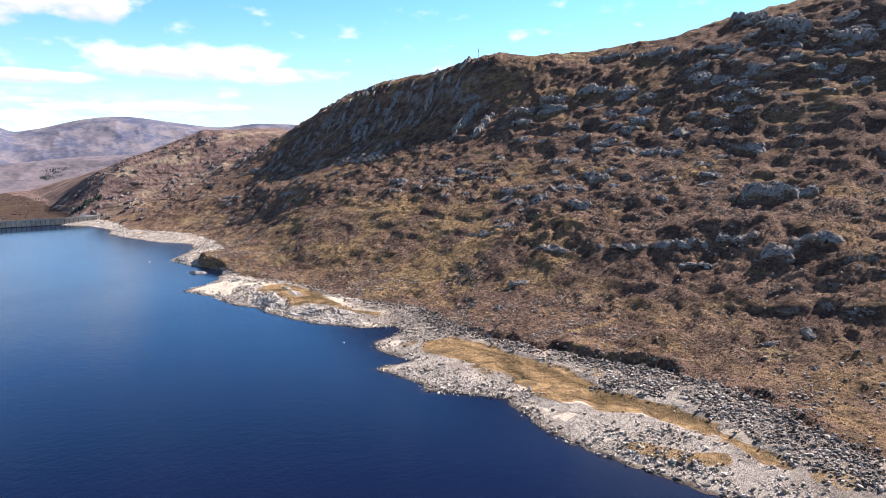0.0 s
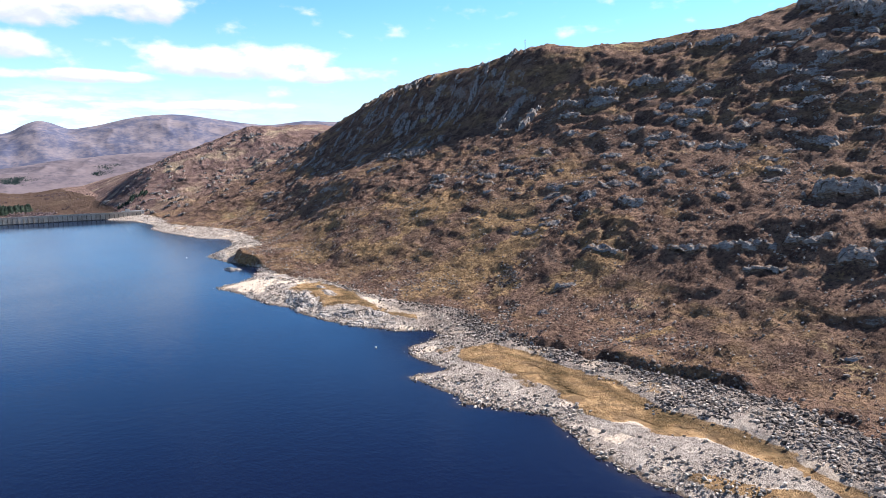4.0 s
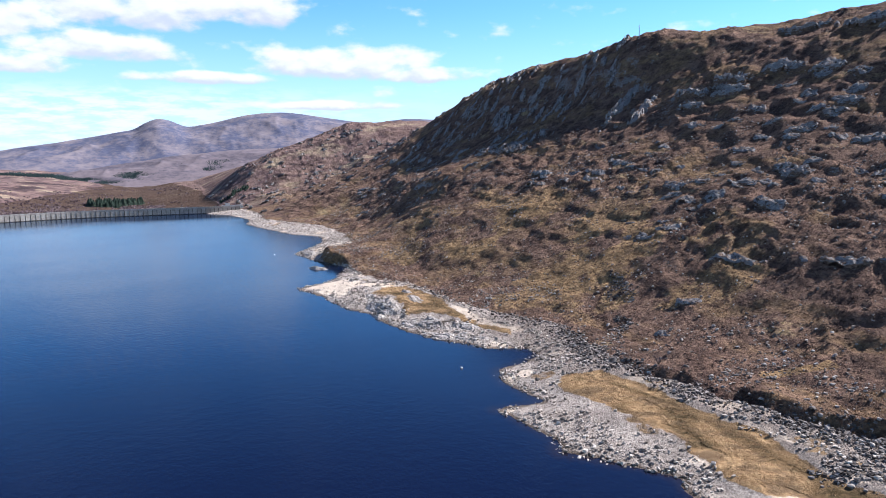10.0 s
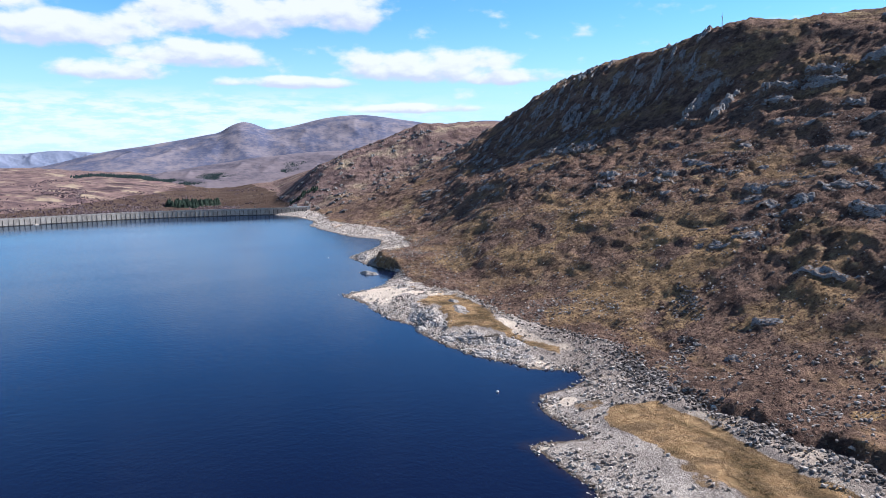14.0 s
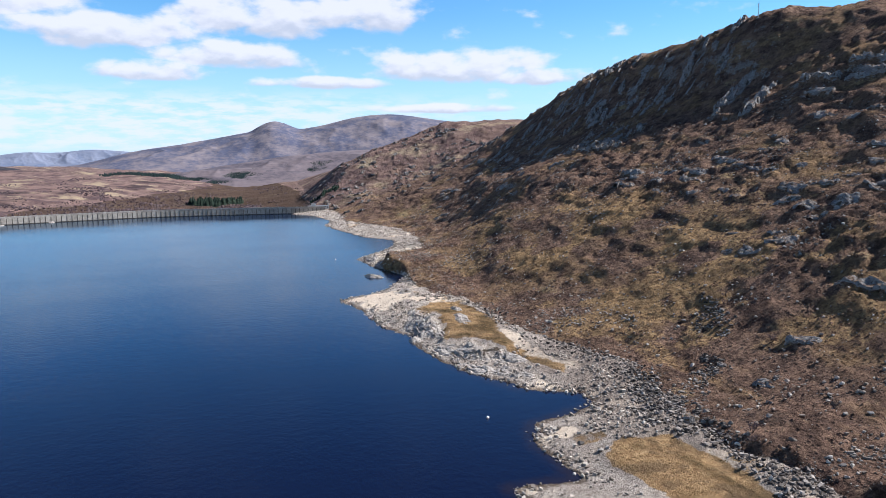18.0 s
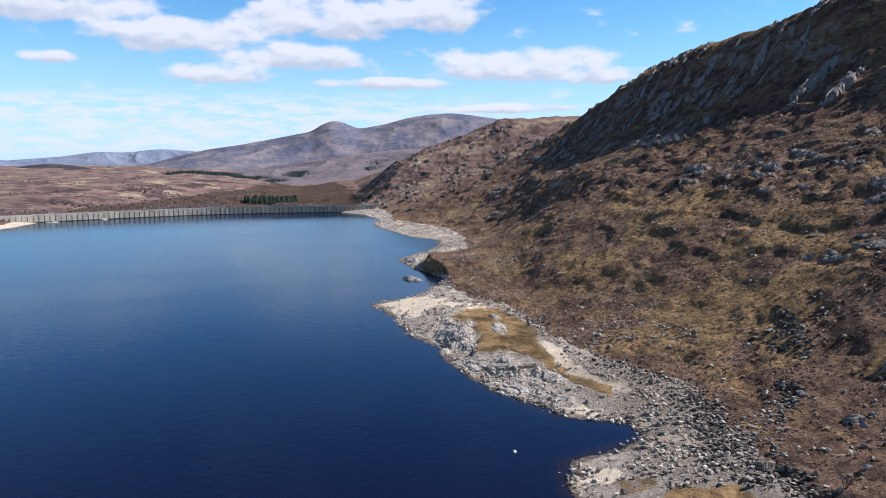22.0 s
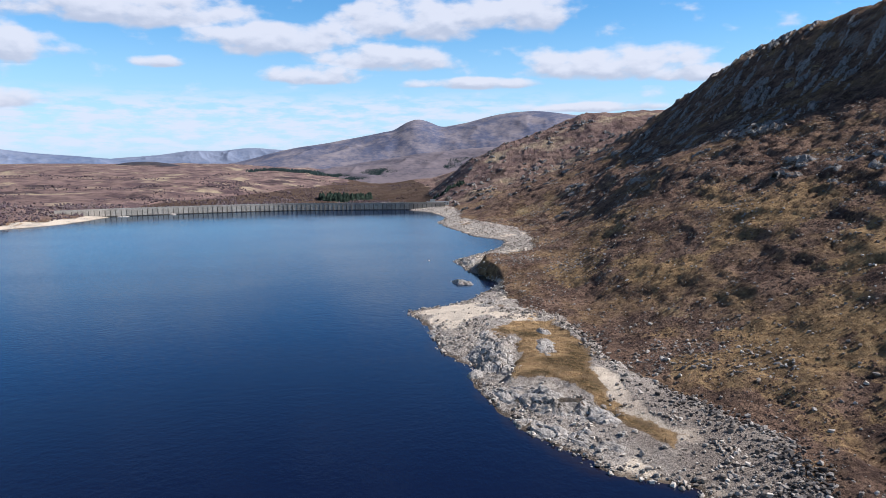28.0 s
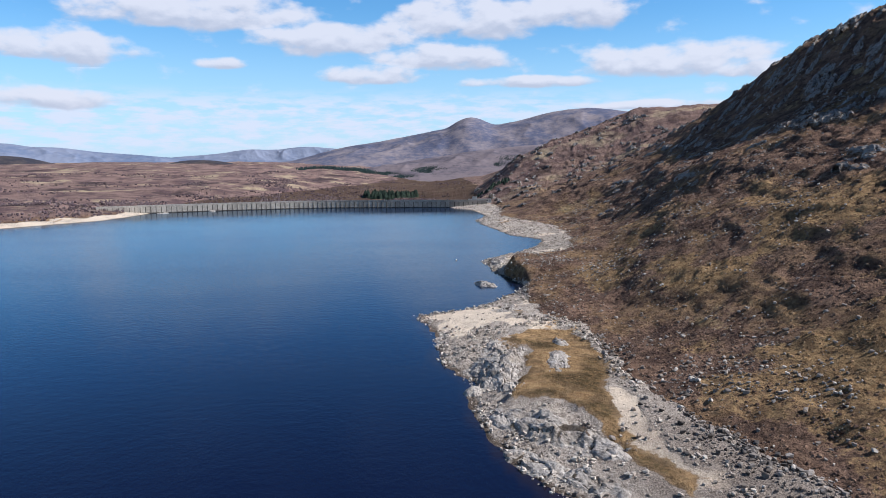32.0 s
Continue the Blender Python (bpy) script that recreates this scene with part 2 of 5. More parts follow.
def water_material():
    mat, n, bsdf = material("lake_water")
    p = n.position()
    broad = n.noise(n.position((0.6, 1.5, 1)), 0.011, 4, 0.55)
    n.plug(n.mix(n.attribute("shallow"), (0.0038, 0.0080, 0.029), (0.026, 0.017, 0.012)), bsdf.inputs["Base Color"])
    bsdf.inputs["Specular IOR Level"].default_value = 0.0
    rip = n.math("ADD", n.noise(n.position((1, 0.55, 1)), 0.9, 3, 0.6), n.math("MULTIPLY", n.noise(p, 0.22, 3, 0.6), 1.2))
    bump(n, bsdf, rip, 0.30, 0.2)
    normal = bsdf.inputs["Normal"].links[0].from_socket
    gloss = n.add("ShaderNodeBsdfGlossy")
    gloss.inputs["Color"].default_value = (0.71, 0.86, 1.0, 1.0)
    n.plug(n.step(broad, 0.35, 0.7, 0.08, 0.16), gloss.inputs["Roughness"])
    n.plug(normal, gloss.inputs["Normal"])
    fresnel = n.add("ShaderNodeFresnel")
    fresnel.inputs["IOR"].default_value = 1.33
    n.plug(normal, fresnel.inputs["Normal"])
    both = n.add("ShaderNodeMixShader")
    n.plug(fresnel.outputs[0], both.inputs[0])
    n.plug(bsdf.outputs[0], both.inputs[1])
    n.plug(gloss.outputs[0], both.inputs[2])
    out = [k for k in n.tree.nodes if k.type == "OUTPUT_MATERIAL"][0]
    n.plug(both.outputs[0], out.inputs[0])
    return mat


def plain_material(name, dark, light, scale=0.8, rough=0.85, relief=0.25, depth=0.1, metal=0.0, stretch=(1, 1, 1)):
    """Two tones mixed by coarse and fine noise, with some relief."""
    mat, n, bsdf = material(name)
    p = n.position(stretch)
    a, b = n.noise(p, scale, 6, 0.62), n.noise(p, scale * 7, 4, 0.6)
    info = n.add("ShaderNodeObjectInfo").outputs["Random"]
    f = n.step(n.math("ADD", n.math("ADD", a, n.math("MULTIPLY", n.math("SUBTRACT", b, 0.5), 0.5)),
                      n.math("MULTIPLY", n.math("SUBTRACT", info, 0.5), 0.2)), 0.32, 0.68)
    n.plug(n.mix(f, dark, light), bsdf.inputs["Base Color"])
    bsdf.inputs["Roughness"].default_value = rough
    bsdf.inputs["Metallic"].default_value = metal
    bsdf.inputs["Specular IOR Level"].default_value = 0.25
    bump(n, bsdf, n.math("ADD", a, n.math("MULTIPLY", b, 0.4)), relief, depth)
    return mat


M_GROUND, M_WATER = ground_material(), water_material()


# ---- terrain arithmetic ----
def lattice(ix, iy, seed):
    h = (ix.astype(np.int64) * 374761393 + iy.astype(np.int64) * 668265263 + seed * 974634777) & 0x7FFFFFFF
    h = ((h ^ (h >> 13)) * 1274126177) & 0x7FFFFFFF
    return ((h ^ (h >> 16)) & 0xFFFF) / 65535.0


def value_noise(x, y, seed):
    ix, iy = np.floor(x), np.floor(y)
    fx, fy = x - ix, y - iy
    fx, fy = fx * fx * fx * (fx * (fx * 6 - 15) + 10), fy * fy * fy * (fy * (fy * 6 - 15) + 10)
    a, b = lattice(ix, iy, seed), lattice(ix + 1, iy, seed)
    c, d = lattice(ix, iy + 1, seed), lattice(ix + 1, iy + 1, seed)
    return (a + (b - a) * fx) * (1 - fy) + (c + (d - c) * fx) * fy


def fbm(x, y, size, octaves=4, seed=1, gain=0.5, ridged=False):
    total, amp, norm, turn = 0.0, 1.0, 0.0, 0.6
    x, y = x / size, y / size
    for k in range(octaves):
        v = value_noise(x, y, seed + k * 17) * 2 - 1
        total = total + amp * ((1 - 2 * np.abs(v)) if ridged else v)
        norm += amp
        amp *= gain
        x, y = (x * math.cos(turn) - y * math.sin(turn)) * 2.03 + 5.2, (x * math.sin(turn) + y * math.cos(turn)) * 2.03 + 1.7
    return total / norm


def ease(v, low, high):
    t = np.clip((v - low) / (high - low), 0, 1)
    return t * t * (3 - 2 * t)


# the east shore of the lake, from south to north, up to the dam
SHORE = [(120, -900), (165, -400), (148, -200), (160, -90), (155, -34), (152, 0), (150, 28), (158, 56), (168, 75), (146, 106),
         (152, 118), (149, 150), (171, 148), (170, 176), (177, 192), (206, 203), (209, 215), (188, 229), (176, 257), (168, 296),
         (169, 322), (159, 354), (161, 372), (152, 426), (184, 445), (220, 498), (207, 547), (202, 602), (232, 640), (258, 677),
         (270, 730), (246, 765), (229, 880), (226, 912), (246, 985), (236, 1070), (206, 1118)]
DAM = [(262, 1121), (206, 1126), (110, 1134), (10, 1134), (-70, 1116), (-140, 1094), (-205, 1070), (-270, 1042)]
WEST = [(-206, 1080), (-206, 1038), (-226, 960), (-298, 872), (-420, 770), (-760, 600), (-1200, 100), (-1600, -900)]


def outline_distance(x, y, line):
    best = np.full(x.shape, 1e9)
    for (ax, ay), (bx, by) in zip(line, line[1:]):
        dx, dy = bx - ax, by - ay
        t = np.clip(((x - ax) * dx + (y - ay) * dy) / (dx * dx + dy * dy), 0, 1)
        best = np.minimum(best, np.hypot(x - ax - t * dx, y - ay - t * dy))
    return best


def inside(x, y, line):
    odd = np.zeros(x.shape, bool)
    for (ax, ay), (bx, by) in zip(line, line[1:] + line[:1]):
        if ay != by:
            cross = (x < (bx - ax) * (y - ay) / (by - ay) + ax) & ((ay > y) != (by > y))
            odd ^= cross
    return odd


LAKE = [(-1600, -1500), (120, -1500)] + SHORE + DAM[1:-1] + WEST
HILL_X = (230, 300, 380, 460, 540, 610, 700, 900)
HILL = {  # heights of the east side at those x, section by section towards +y
    -400: (8, 25, 60, 95, 140, 190, 262, 330), 80: (8, 21, 62, 92, 141, 192, 258, 310),
    250: (11, 28, 67, 103, 150, 198, 246, 282), 400: (12, 37, 72, 106, 156, 204, 237, 252),
    570: (12, 40, 72, 102, 152, 228, 236, 240), 690: (8, 28, 62, 93, 148, 218, 226, 230),
    830: (6, 20, 50, 84, 150, 216, 222, 224), 1000: (5, 16, 42, 78, 130, 181, 188, 192),
    1250: (8, 20, 38, 62, 92, 118, 146, 165), 1480: (-6, 30, 76, 108, 136, 164, 170, 172),
    1800: (-22, -5, 35, 75, 105, 125, 138, 160), 2500: (-25, -15, 0, 20, 40, 60, 75, 110)}
MOOR_X = (-3000, -1200, -500, -150, 150, 400)
MOOR = {1000: (20, 14, 10, 4, -2, 8), 1400: (28, 24, 16, 0, -18, -12), 1800: (34, 36, 30, 12, -15, -18),
        2400: (40, 44, 40, 28, -5, -20), 3200: (40, 45, 40, 25, 0, -10), 4500: (30, 30, 25, 15, 0, 0)}


def along(knots, values, v):
    """A smooth curve through values (last axis) at knots."""
    knots = np.asarray(knots, float)
    k = np.clip(np.searchsorted(knots, v) - 1, 0, len(knots) - 2)
    slope = np.gradient(values, knots, axis=-1)
    w = knots[k + 1] - knots[k]
    t = np.clip((v - knots[k]) / w, 0, 1)
    rows = np.arange(len(v)) if values.ndim == 2 else None
    get = (lambda a, i: a[rows, i]) if values.ndim == 2 else (lambda a, i: a[i])
    h = (2 * t ** 3 - 3 * t ** 2 + 1) * get(values, k) + (t ** 3 - 2 * t ** 2 + t) * w * get(slope, k)
    return h + (3 * t ** 2 - 2 * t ** 3) * get(values, k + 1) + (t ** 3 - t ** 2) * w * get(slope, k + 1)


def sections(table, xs, x, y):
    rows = np.array([table[k] for k in table], float)
    keys = list(table)
    cols = np.stack([along(keys, rows[:, j].copy(), y) for j in range(rows.shape[1])], axis=1)
    return along(xs, cols, x)


# the foot of the hill behind the drawn-down margin, from south to north
BANK = [(150, -5000), (190, -400), (200, -200), (205, -110), (211, -62), (214, -36), (227, -18), (237, -5), (241, 14), (239, 36),
        (239, 56), (232, 76), (227, 98), (224, 118), (222, 140), (222, 160), (227, 178), (236, 205), (240, 232), (233, 258),
        (229, 280), (221, 303), (224, 330), (225, 362), (221, 392), (212, 412), (209, 448), (214, 478), (219, 500), (213, 518), (213, 548), (224, 575), (240, 605), (268, 628),
        (282, 655), (300, 760), (298, 818), (275, 887), (256, 944), (272, 1010), (275, 1100), (262, 1180), (230, 1350), (215, 1700), (150, 2600), (100, 4500)]
BANK_SIDE = [(150, -5000)] + BANK + [(6000, 4500), (6000, -5000)]
# flats of dead grass: on the point, in the hollow behind it, behind the near beach
POINT_TURF = [(181, 361), (197, 379), (214, 383), (220, 357), (216, 316), (209, 285), (205, 264), (200, 266), (198, 281), (190, 293), (184, 299), (185, 312), (190, 326), (194, 350)]
HOLLOW_TURF = [(203, 259), (211, 253), (217, 241), (211, 233), (205, 244)]
MEADOW = [(182, -46), (192, -23), (198, 0), (201, 24), (201, 49), (207, 63), (210, 92), (213, 122), (215, 143), (209, 160), (190, 164),
          (180, 150), (183, 129), (183, 101), (181, 77), (176, 57), (180, 39), (188, 20), (189, 2), (186, -15), (181, -33)]
SPIT = [(151, 425), (169, 436), (189, 447), (198, 432), (190, 396), (180, 381), (164, 372), (163, 392)]
CHANNEL = [(190, -34), (196, -6), (199, 20), (197, 48), (203, 82), (207, 118), (204, 146)]
MOSS = [(162, 4), (168, -14), (172, -21)]


def area(x, y, outline):
    """Signed distance from a closed outline, negative within."""
    d = outline_distance(x, y, outline + outline[:1])
    return np.where(inside(x, y, outline), -d, d)


def grass_edge(x, y):
    return np.minimum(np.minimum(area(x, y, POINT_TURF), area(x, y, HOLLOW_TURF)), area(x, y, MEADOW))


def sand_mask(x, y):
    """Smooth pale sand: the spit, the strip behind the point and the crest of the near beach."""
    d = area(x, y, SPIT)
    e = np.minimum(outline_distance(x, y, [(215, 298), (211, 277), (211, 263), (213, 249), (218, 241)]), outline_distance(x, y, [(218, 116), (215, 95), (211, 68)]))
    f = outline_distance(x, y, [(188, 110), (186, 80), (180, 58), (186, 32), (190, 4)])
    w = fbm(x, y, 10, 3, 97) * 6
    return np.maximum(np.maximum(0.7 * ease(d + w * 1.5, 2, -6), 0.7 * ease(e + w * 1.2, 5.5, 0)), 0.9 * ease(f + w * 1.2, 6, 0))


def terrain(x, y):
    """Height and the masks of rock, beach, turf and peat at x, y (flat arrays)."""
    wob = fbm(x, y, 14, 3, 5) * 3.0 + fbm(x, y, 4.5, 2, 8) * 1.3
    edge = outline_distance(x, y, LAKE + LAKE[:1])
    u = np.where(inside(x, y, LAKE), -edge, edge) + wob * ease(edge, 30, 3)
    foot = outline_distance(x, y, BANK)
    b = np.where(inside(x, y, BANK_SIDE), foot, -foot) + fbm(x, y, 9, 3, 12) * 4.2 + fbm(x, y, 30, 2, 14) * 5.0
    hill = sections(HILL, HILL_X, np.maximum(x, 190), y)
    moor = sections(MOOR, MOOR_X, x, np.maximum(y, 1000)) + fbm(x, y, 260, 4, 31) * 9 * ease(y, 1150, 1700)
    moor = moor + fbm(x, y, 70, 3, 33, 0.5, True) * 3.5 * ease(y, 1150, 1300)
    north = ease(y, 1120, 1300)
    blend = ease(x, 120, 330) * (1 - north) + ease(x, 180, 300) * north
    base = hill * blend + moor * (1 - blend)
    base = np.where((x < 0) & (y < 1125), 5 + 10 * ease(u, 15, 160) + 20 * ease(u, 150, 900), base)
    # scarps and knolls of the hillside
    up = ease(b, 8, 70) * ease(x, 120, 240) * ease(y, 1950, 1650)
    strike = (x * 0.30 + y * 0.95, x * 0.95 - y * 0.30)
    big = fbm(strike[0] * 0.6, strike[1], 85, 4, 41, 0.5, True) - 0.35
    small = fbm(strike[0] * 0.65, strike[1], 26, 4, 47, 0.55, True) - 0.3
    knob = fbm(x, y, 8, 3, 53)
    near = ease(np.hypot(x - 200, y - 300), 1800, 900)
    steepness = ease(x, 300, 480)
    z = base + up * (1 - 0.4 * ease(y, 1180, 1330) * ease(x, 420, 300)) * (big * (3.6 + 2.2 * steepness) + small * (1.7 + 0.9 * steepness) + (knob * 1.3 + fbm(x, y, 3.6, 2, 54) * 0.4) * near * (0.4 + ease(fbm(x, y, 75, 3, 57), -0.25, 0.3)))
    warp = z + fbm(x, y, 110, 4, 61) * 26 + (y - 300) * 0.035
    saw = (warp / 13.0) % 1.0
    shelf = ease(fbm(x, y, 75, 3, 67), -0.12, 0.3)
    z = z + up * (ease(saw, 0.0, 0.22) - saw) * 2.2 * shelf * ease(x, 760, 620)
    saw2 = ((warp + fbm(x, y, 15, 2, 63) * 5) / 4.6) % 1.0
    broken = ease(fbm(x, y, 40, 3, 69), -0.15, 0.35)
    z = z + up * near * (ease(saw2, 0.0, 0.2) - saw2) * 1.2 * broken
    # jointed rock: blocks that stand at uneven heights
    j0, j1 = strike[0] / 8.0 + fbm(x, y, 20, 2, 73) * 0.9, strike[1] / 4.5 + fbm(x, y, 16, 2, 74) * 0.9
    z = z + up * (lattice(np.floor(j0), np.floor(j1), 77) - 0.5) * (0.5 + 0.9 * steepness) * broken * ease(x, 250, 330)
    # the drawn-down margin: shingle ridges, slabs on the point, then the bank
    slab = fbm(x * 0.8 + y * 0.6, (y * 0.8 - x * 0.6) * 1.6, 15, 4, 71, 0.55, True)
    point = ease(np.hypot((x - 180) / 0.5, y - 320), 95, 45)
    ragged = fbm(x, y, 16, 4, 90) * 7 + fbm(x, y, 5, 2, 92) * 2
    moss = outline_distance(x, y, MOSS) + ragged * 0.8
    turf = ease(grass_edge(x, y) + ragged * 0.9, 3.0, -2.5) * ease(u, 3, 8)
    turf = np.maximum(turf, 0.75 * ease(moss, 6, 2))
    tops = np.minimum(0.13 * np.maximum(u, 0), 3.6 + 0.02 * u) + np.maximum(slab, 0) * (0.5 + 2.0 * point) * ease(u, 1, 10)
    tops = tops + (fbm(x, y, 5, 3, 75) * 0.4 + fbm(x, y, 2.2, 2, 76) * 0.22) * ease(u, 0, 5)
    beach_h = tops * (1 - turf) + (3.1 + 2.2 * point + fbm(x, y, 9, 2, 79) * 0.3) * turf
    step_h = 0.8 + (2.8 + 1.2 * ease(y, 10, 45) * ease(y, 125, 105)) * ease(y, -45, -10) * ease(y, 165, 135) * ease(fbm(x, y, 24, 2, 95), -0.5, 0.15) + 1.4 * ease(fbm(x, y, 40, 2, 94), -0.1, 0.4)
    step_h = step_h + 5.5 * ease(y, 500, 514) * ease(y, 590, 562)
    bank_h = 3.4 + step_h * ease(b + fbm(x, y, 5, 2, 15) * 2.5, 0, 7.0) + 0.06 * np.maximum(b, 0)
    reach = 60 + 55 * ease(y, 430, 560) * ease(y, 960, 860)
    rise = 0.4 * ease(b, 2, reach) + 0.6 * np.clip((b - 2) / reach, 0, 1)
    hill_h = bank_h * (1 - rise) + np.maximum(z, 5) * rise
    lumpy = 0.3 + 1.3 * ease(fbm(x, y, 75, 3, 57), -0.25, 0.3)
    hummock = (knob * 1.2 * lumpy + fbm(x, y, 17, 3, 56) * 2.4 * lumpy + fbm(x, y, 48, 3, 58) * 4.0) * near
    hill_h = hill_h + hummock * (1 - 0.6 * rise) * ease(b, 5, 22) * ease(y, 1000, 800)
    inland = ease(b, -4, 3)
    land = beach_h * (1 - inland) + hill_h * inland
    west = (x < 60)
    shore_w = np.minimum(0.11 * np.maximum(u, 0), 4) * (1 - ease(u, 26, 60)) + (base + fbm(x, y, 12, 3, 55) * 0.8) * ease(u, 26, 60)
    land = np.where(west, shore_w, land)
    depth = -0.22 * np.minimum(-u, 60) - 0.02 * np.maximum(-u - 60, 0)
    h = np.where(u > 0, land, np.maximum(depth, -22))
    # beyond the dam the ground drops to the valley floor
    dam_line = np.interp(x, [p[0] for p in DAM[::-1]], [p[1] for p in DAM[::-1]])
    past = y - dam_line
    open_out = ease(y, 1190, 1480)
    drop = ease(past, -6, 22) * ease(x, 262 + 120 * open_out, 215 - 45 * open_out) * ease(x, -250, -200)
    floor = np.minimum(moor, -6) * ease(past, 420, 60) + moor * (1 - ease(past, 420, 60))
    h = h * (1 - drop) + floor * drop
    # the side of the lake behind the camera
    h = np.where(y < -1400, 30 * ease(y, -1450, -2200) + 4, h)
    scarp = (1 - ease(np.abs(saw - 0.11), 0.05, 0.2)) * shelf + 0.5 * (1 - ease(np.abs(saw2 - 0.11), 0.05, 0.25)) * near
    steep = ease(big * 0.5 + small * 0.6 + fbm(x, y, 30, 3, 81) * 0.5, 0.0, 0.7)
    cliff = ease(np.hypot((x - 570) / 0.9, (y - 700) / 2.0), 120, 40)
    rock = np.clip(up * (0.02 + 0.34 * steep + 0.42 * scarp) + 0.15 * cliff, 0, 1)
    rock = np.maximum(rock, point * 0.55 * ease(u, 2, 8) * (1 - inland) * (1 - turf) * ease(slab, -0.1, 0.35))
    beach = np.where(west, (1 - ease(u + fbm(x, y, 30, 3, 58) * 16, 20, 42)) * ease(y, 1300, 1150), (1 - ease(b, -3, 4)) * ease(y, 1180, 1130))
    turf = np.maximum(turf, 0.55 * ease(fbm(x, y, 17, 3, 85), 0.25, 0.5) * (1 - inland) * ease(u, 6, 14))
    # golden grass on this slope, laid thicker to add sunlit brightness by colour
    sunny = ease(np.hypot((x - 335) / 0.5, y - 380), 290, 90)
    turf = np.maximum(turf, (0.56 + 0.2 * sunny) * ease(fbm(x, y, 44, 4, 86) + 0.36 * sunny, 0.12, 0.45) * inland * ease(b, 260, 80))
    streak = np.minimum(outline_distance(x, y, [(281, 268), (302, 246)]), outline_distance(x, y, [(258, 112), (276, 99)]))
    turf = np.maximum(turf, ease(streak + ragged * 0.5, 6, 1))
    channel = outline_distance(x, y, CHANNEL)
    peat = ease(fbm(x, y, 22, 3, 88), 0.15, 0.5) * np.maximum(turf * (1 - inland), (0.2 + 0.28 * ease(x, 320, 250) * ease(y, 330, 230)) * inland)
    peat = np.maximum(peat, 0.8 * ease(b + fbm(x, y, 14, 3, 87) * 9, -44, -20) * (1 - inland) * (1 - turf) * ease(y, 300, 250))
    peat = np.maximum(peat, 0.85 * ease(channel + ragged * 0.45, 4.0, 0.8) * turf * (1 - inland))
    moor_m = np.maximum((1 - blend) * ease(y, 1100, 1200), np.where(west, ease(u, 30, 60), 0)) + 0.75 * ease(y, 980, 1300) * blend * ease(x, 200, 260)
    sand = np.clip(sand_mask(x, y) + 0.7 * ease(fbm(x, y, 15, 3, 96), 0.22, 0.5) + np.where(west, 0.55, 0), 0, 1)
    return h, rock, beach, turf, peat, np.clip(moor_m, 0, 1), sand


# ---- the ground: one sheet out to the horizon ----
def stations(start, spans, far):
    """Coordinates from start through spans of (end, step), then ever wider to far."""
    out = [start]
    step = 1
    for end, step in spans:
        count = max(1, round((end - out[-1]) / step))
        out += list(np.linspace(out[-1], end, count + 1)[1:])
    grow = step
    while abs(out[-1]) < abs(far):
        grow *= 1.1
        out.append(out[-1] + grow)
    return out


GX = stations(120, [(460, 1.6), (720, 2.4), (900, 10)], 4300)
GX = sorted(stations(120, [(-260, -9)], -4300)[1:]) + GX
GY = stations(-180, [(500, 1.6), (900, 2.4), (1260, 3.8), (1660, 5), (1900, 9)], 4300)
GY = sorted(stations(-180, [(-260, -6)], -4300)[1:]) + GY


def sheet(name, gx, gy, height, mat, masks=()):
    nx, ny = len(gx), len(gy)
    x, y = np.meshgrid(np.asarray(gx), np.asarray(gy))
    co = np.stack([x.ravel(), y.ravel(), height.ravel()], axis=1)
    i = np.arange(nx * ny).reshape(ny, nx)
    quads = np.stack([i[:-1, :-1], i[:-1, 1:], i[1:, 1:], i[1:, :-1]], axis=-1).reshape(-1, 4)
    me = bpy.data.meshes.new(name)
    me.vertices.add(len(co))
    me.vertices.foreach_set("co", co.ravel())
    me.loops.add(quads.size)
    me.loops.foreach_set("vertex_index", quads.ravel().astype(np.int32))
    me.polygons.add(len(quads))
    me.polygons.foreach_set("loop_start", (np.arange(len(quads)) * 4).astype(np.int32))
    me.polygons.foreach_set("use_smooth", np.ones(len(quads), bool))
    for key, values in masks:
        me.attributes.new(key, "FLOAT", "POINT").data.foreach_set("value", values.ravel().astype(np.float32))
    me.update(calc_edges=True)
    me.materials.append(mat)
    return new(name, me)


gx2, gy2 = np.meshgrid(np.asarray(GX), np.asarray(GY))
height, rock_m, beach_m, turf_m, peat_m, moor_m, sand_m = terrain(gx2.ravel(), gy2.ravel())
dz_y, dz_x = np.gradient(height.reshape(gx2.shape), np.asarray(GY), np.asarray(GX))
bare = ease(np.hypot(dz_x, dz_y).ravel(), 0.95, 1.45) * ease(gx2.ravel(), 215, 260) * (1 - beach_m) * (1 - 0.5 * moor_m)
rock_m = np.clip(rock_m * 0.48 + 0.42 * bare, 0, 1)
ground = sheet("ground", GX, GY, height, M_GROUND, (("rock", rock_m), ("beach", beach_m), ("turf", turf_m), ("peat", peat_m), ("moor", moor_m), ("sand", sand_m)))
tagged(ground, "brown heather moor and rocky hillside falling to a pale stony lake shore", "hillside", kind="structure")

water_x = [-3500, -1700, -800, -260, -100, 0, 60, 110] + list(np.arange(136, 306, 2.5)) + [420]
water_y = [-3500, -1700, -600, -300] + list(np.arange(-180, 720, 3.0)) + [800, 900, 1000, 1100, 1180]
wx2, wy2 = np.meshgrid(np.asarray(water_x, float), np.asarray(water_y))
bank_far = outline_distance(wx2.ravel(), wy2.ravel(), SHORE) + fbm(wx2.ravel(), wy2.ravel(), 12, 3, 98) * 3
water = sheet("water", water_x, water_y, np.zeros(wx2.size), M_WATER, (("shallow", 0.5 * ease(bank_far, 5, 0.5)),))
tagged(water, "deep blue rippled water of a drawn-down reservoir", "lake", kind="structure")


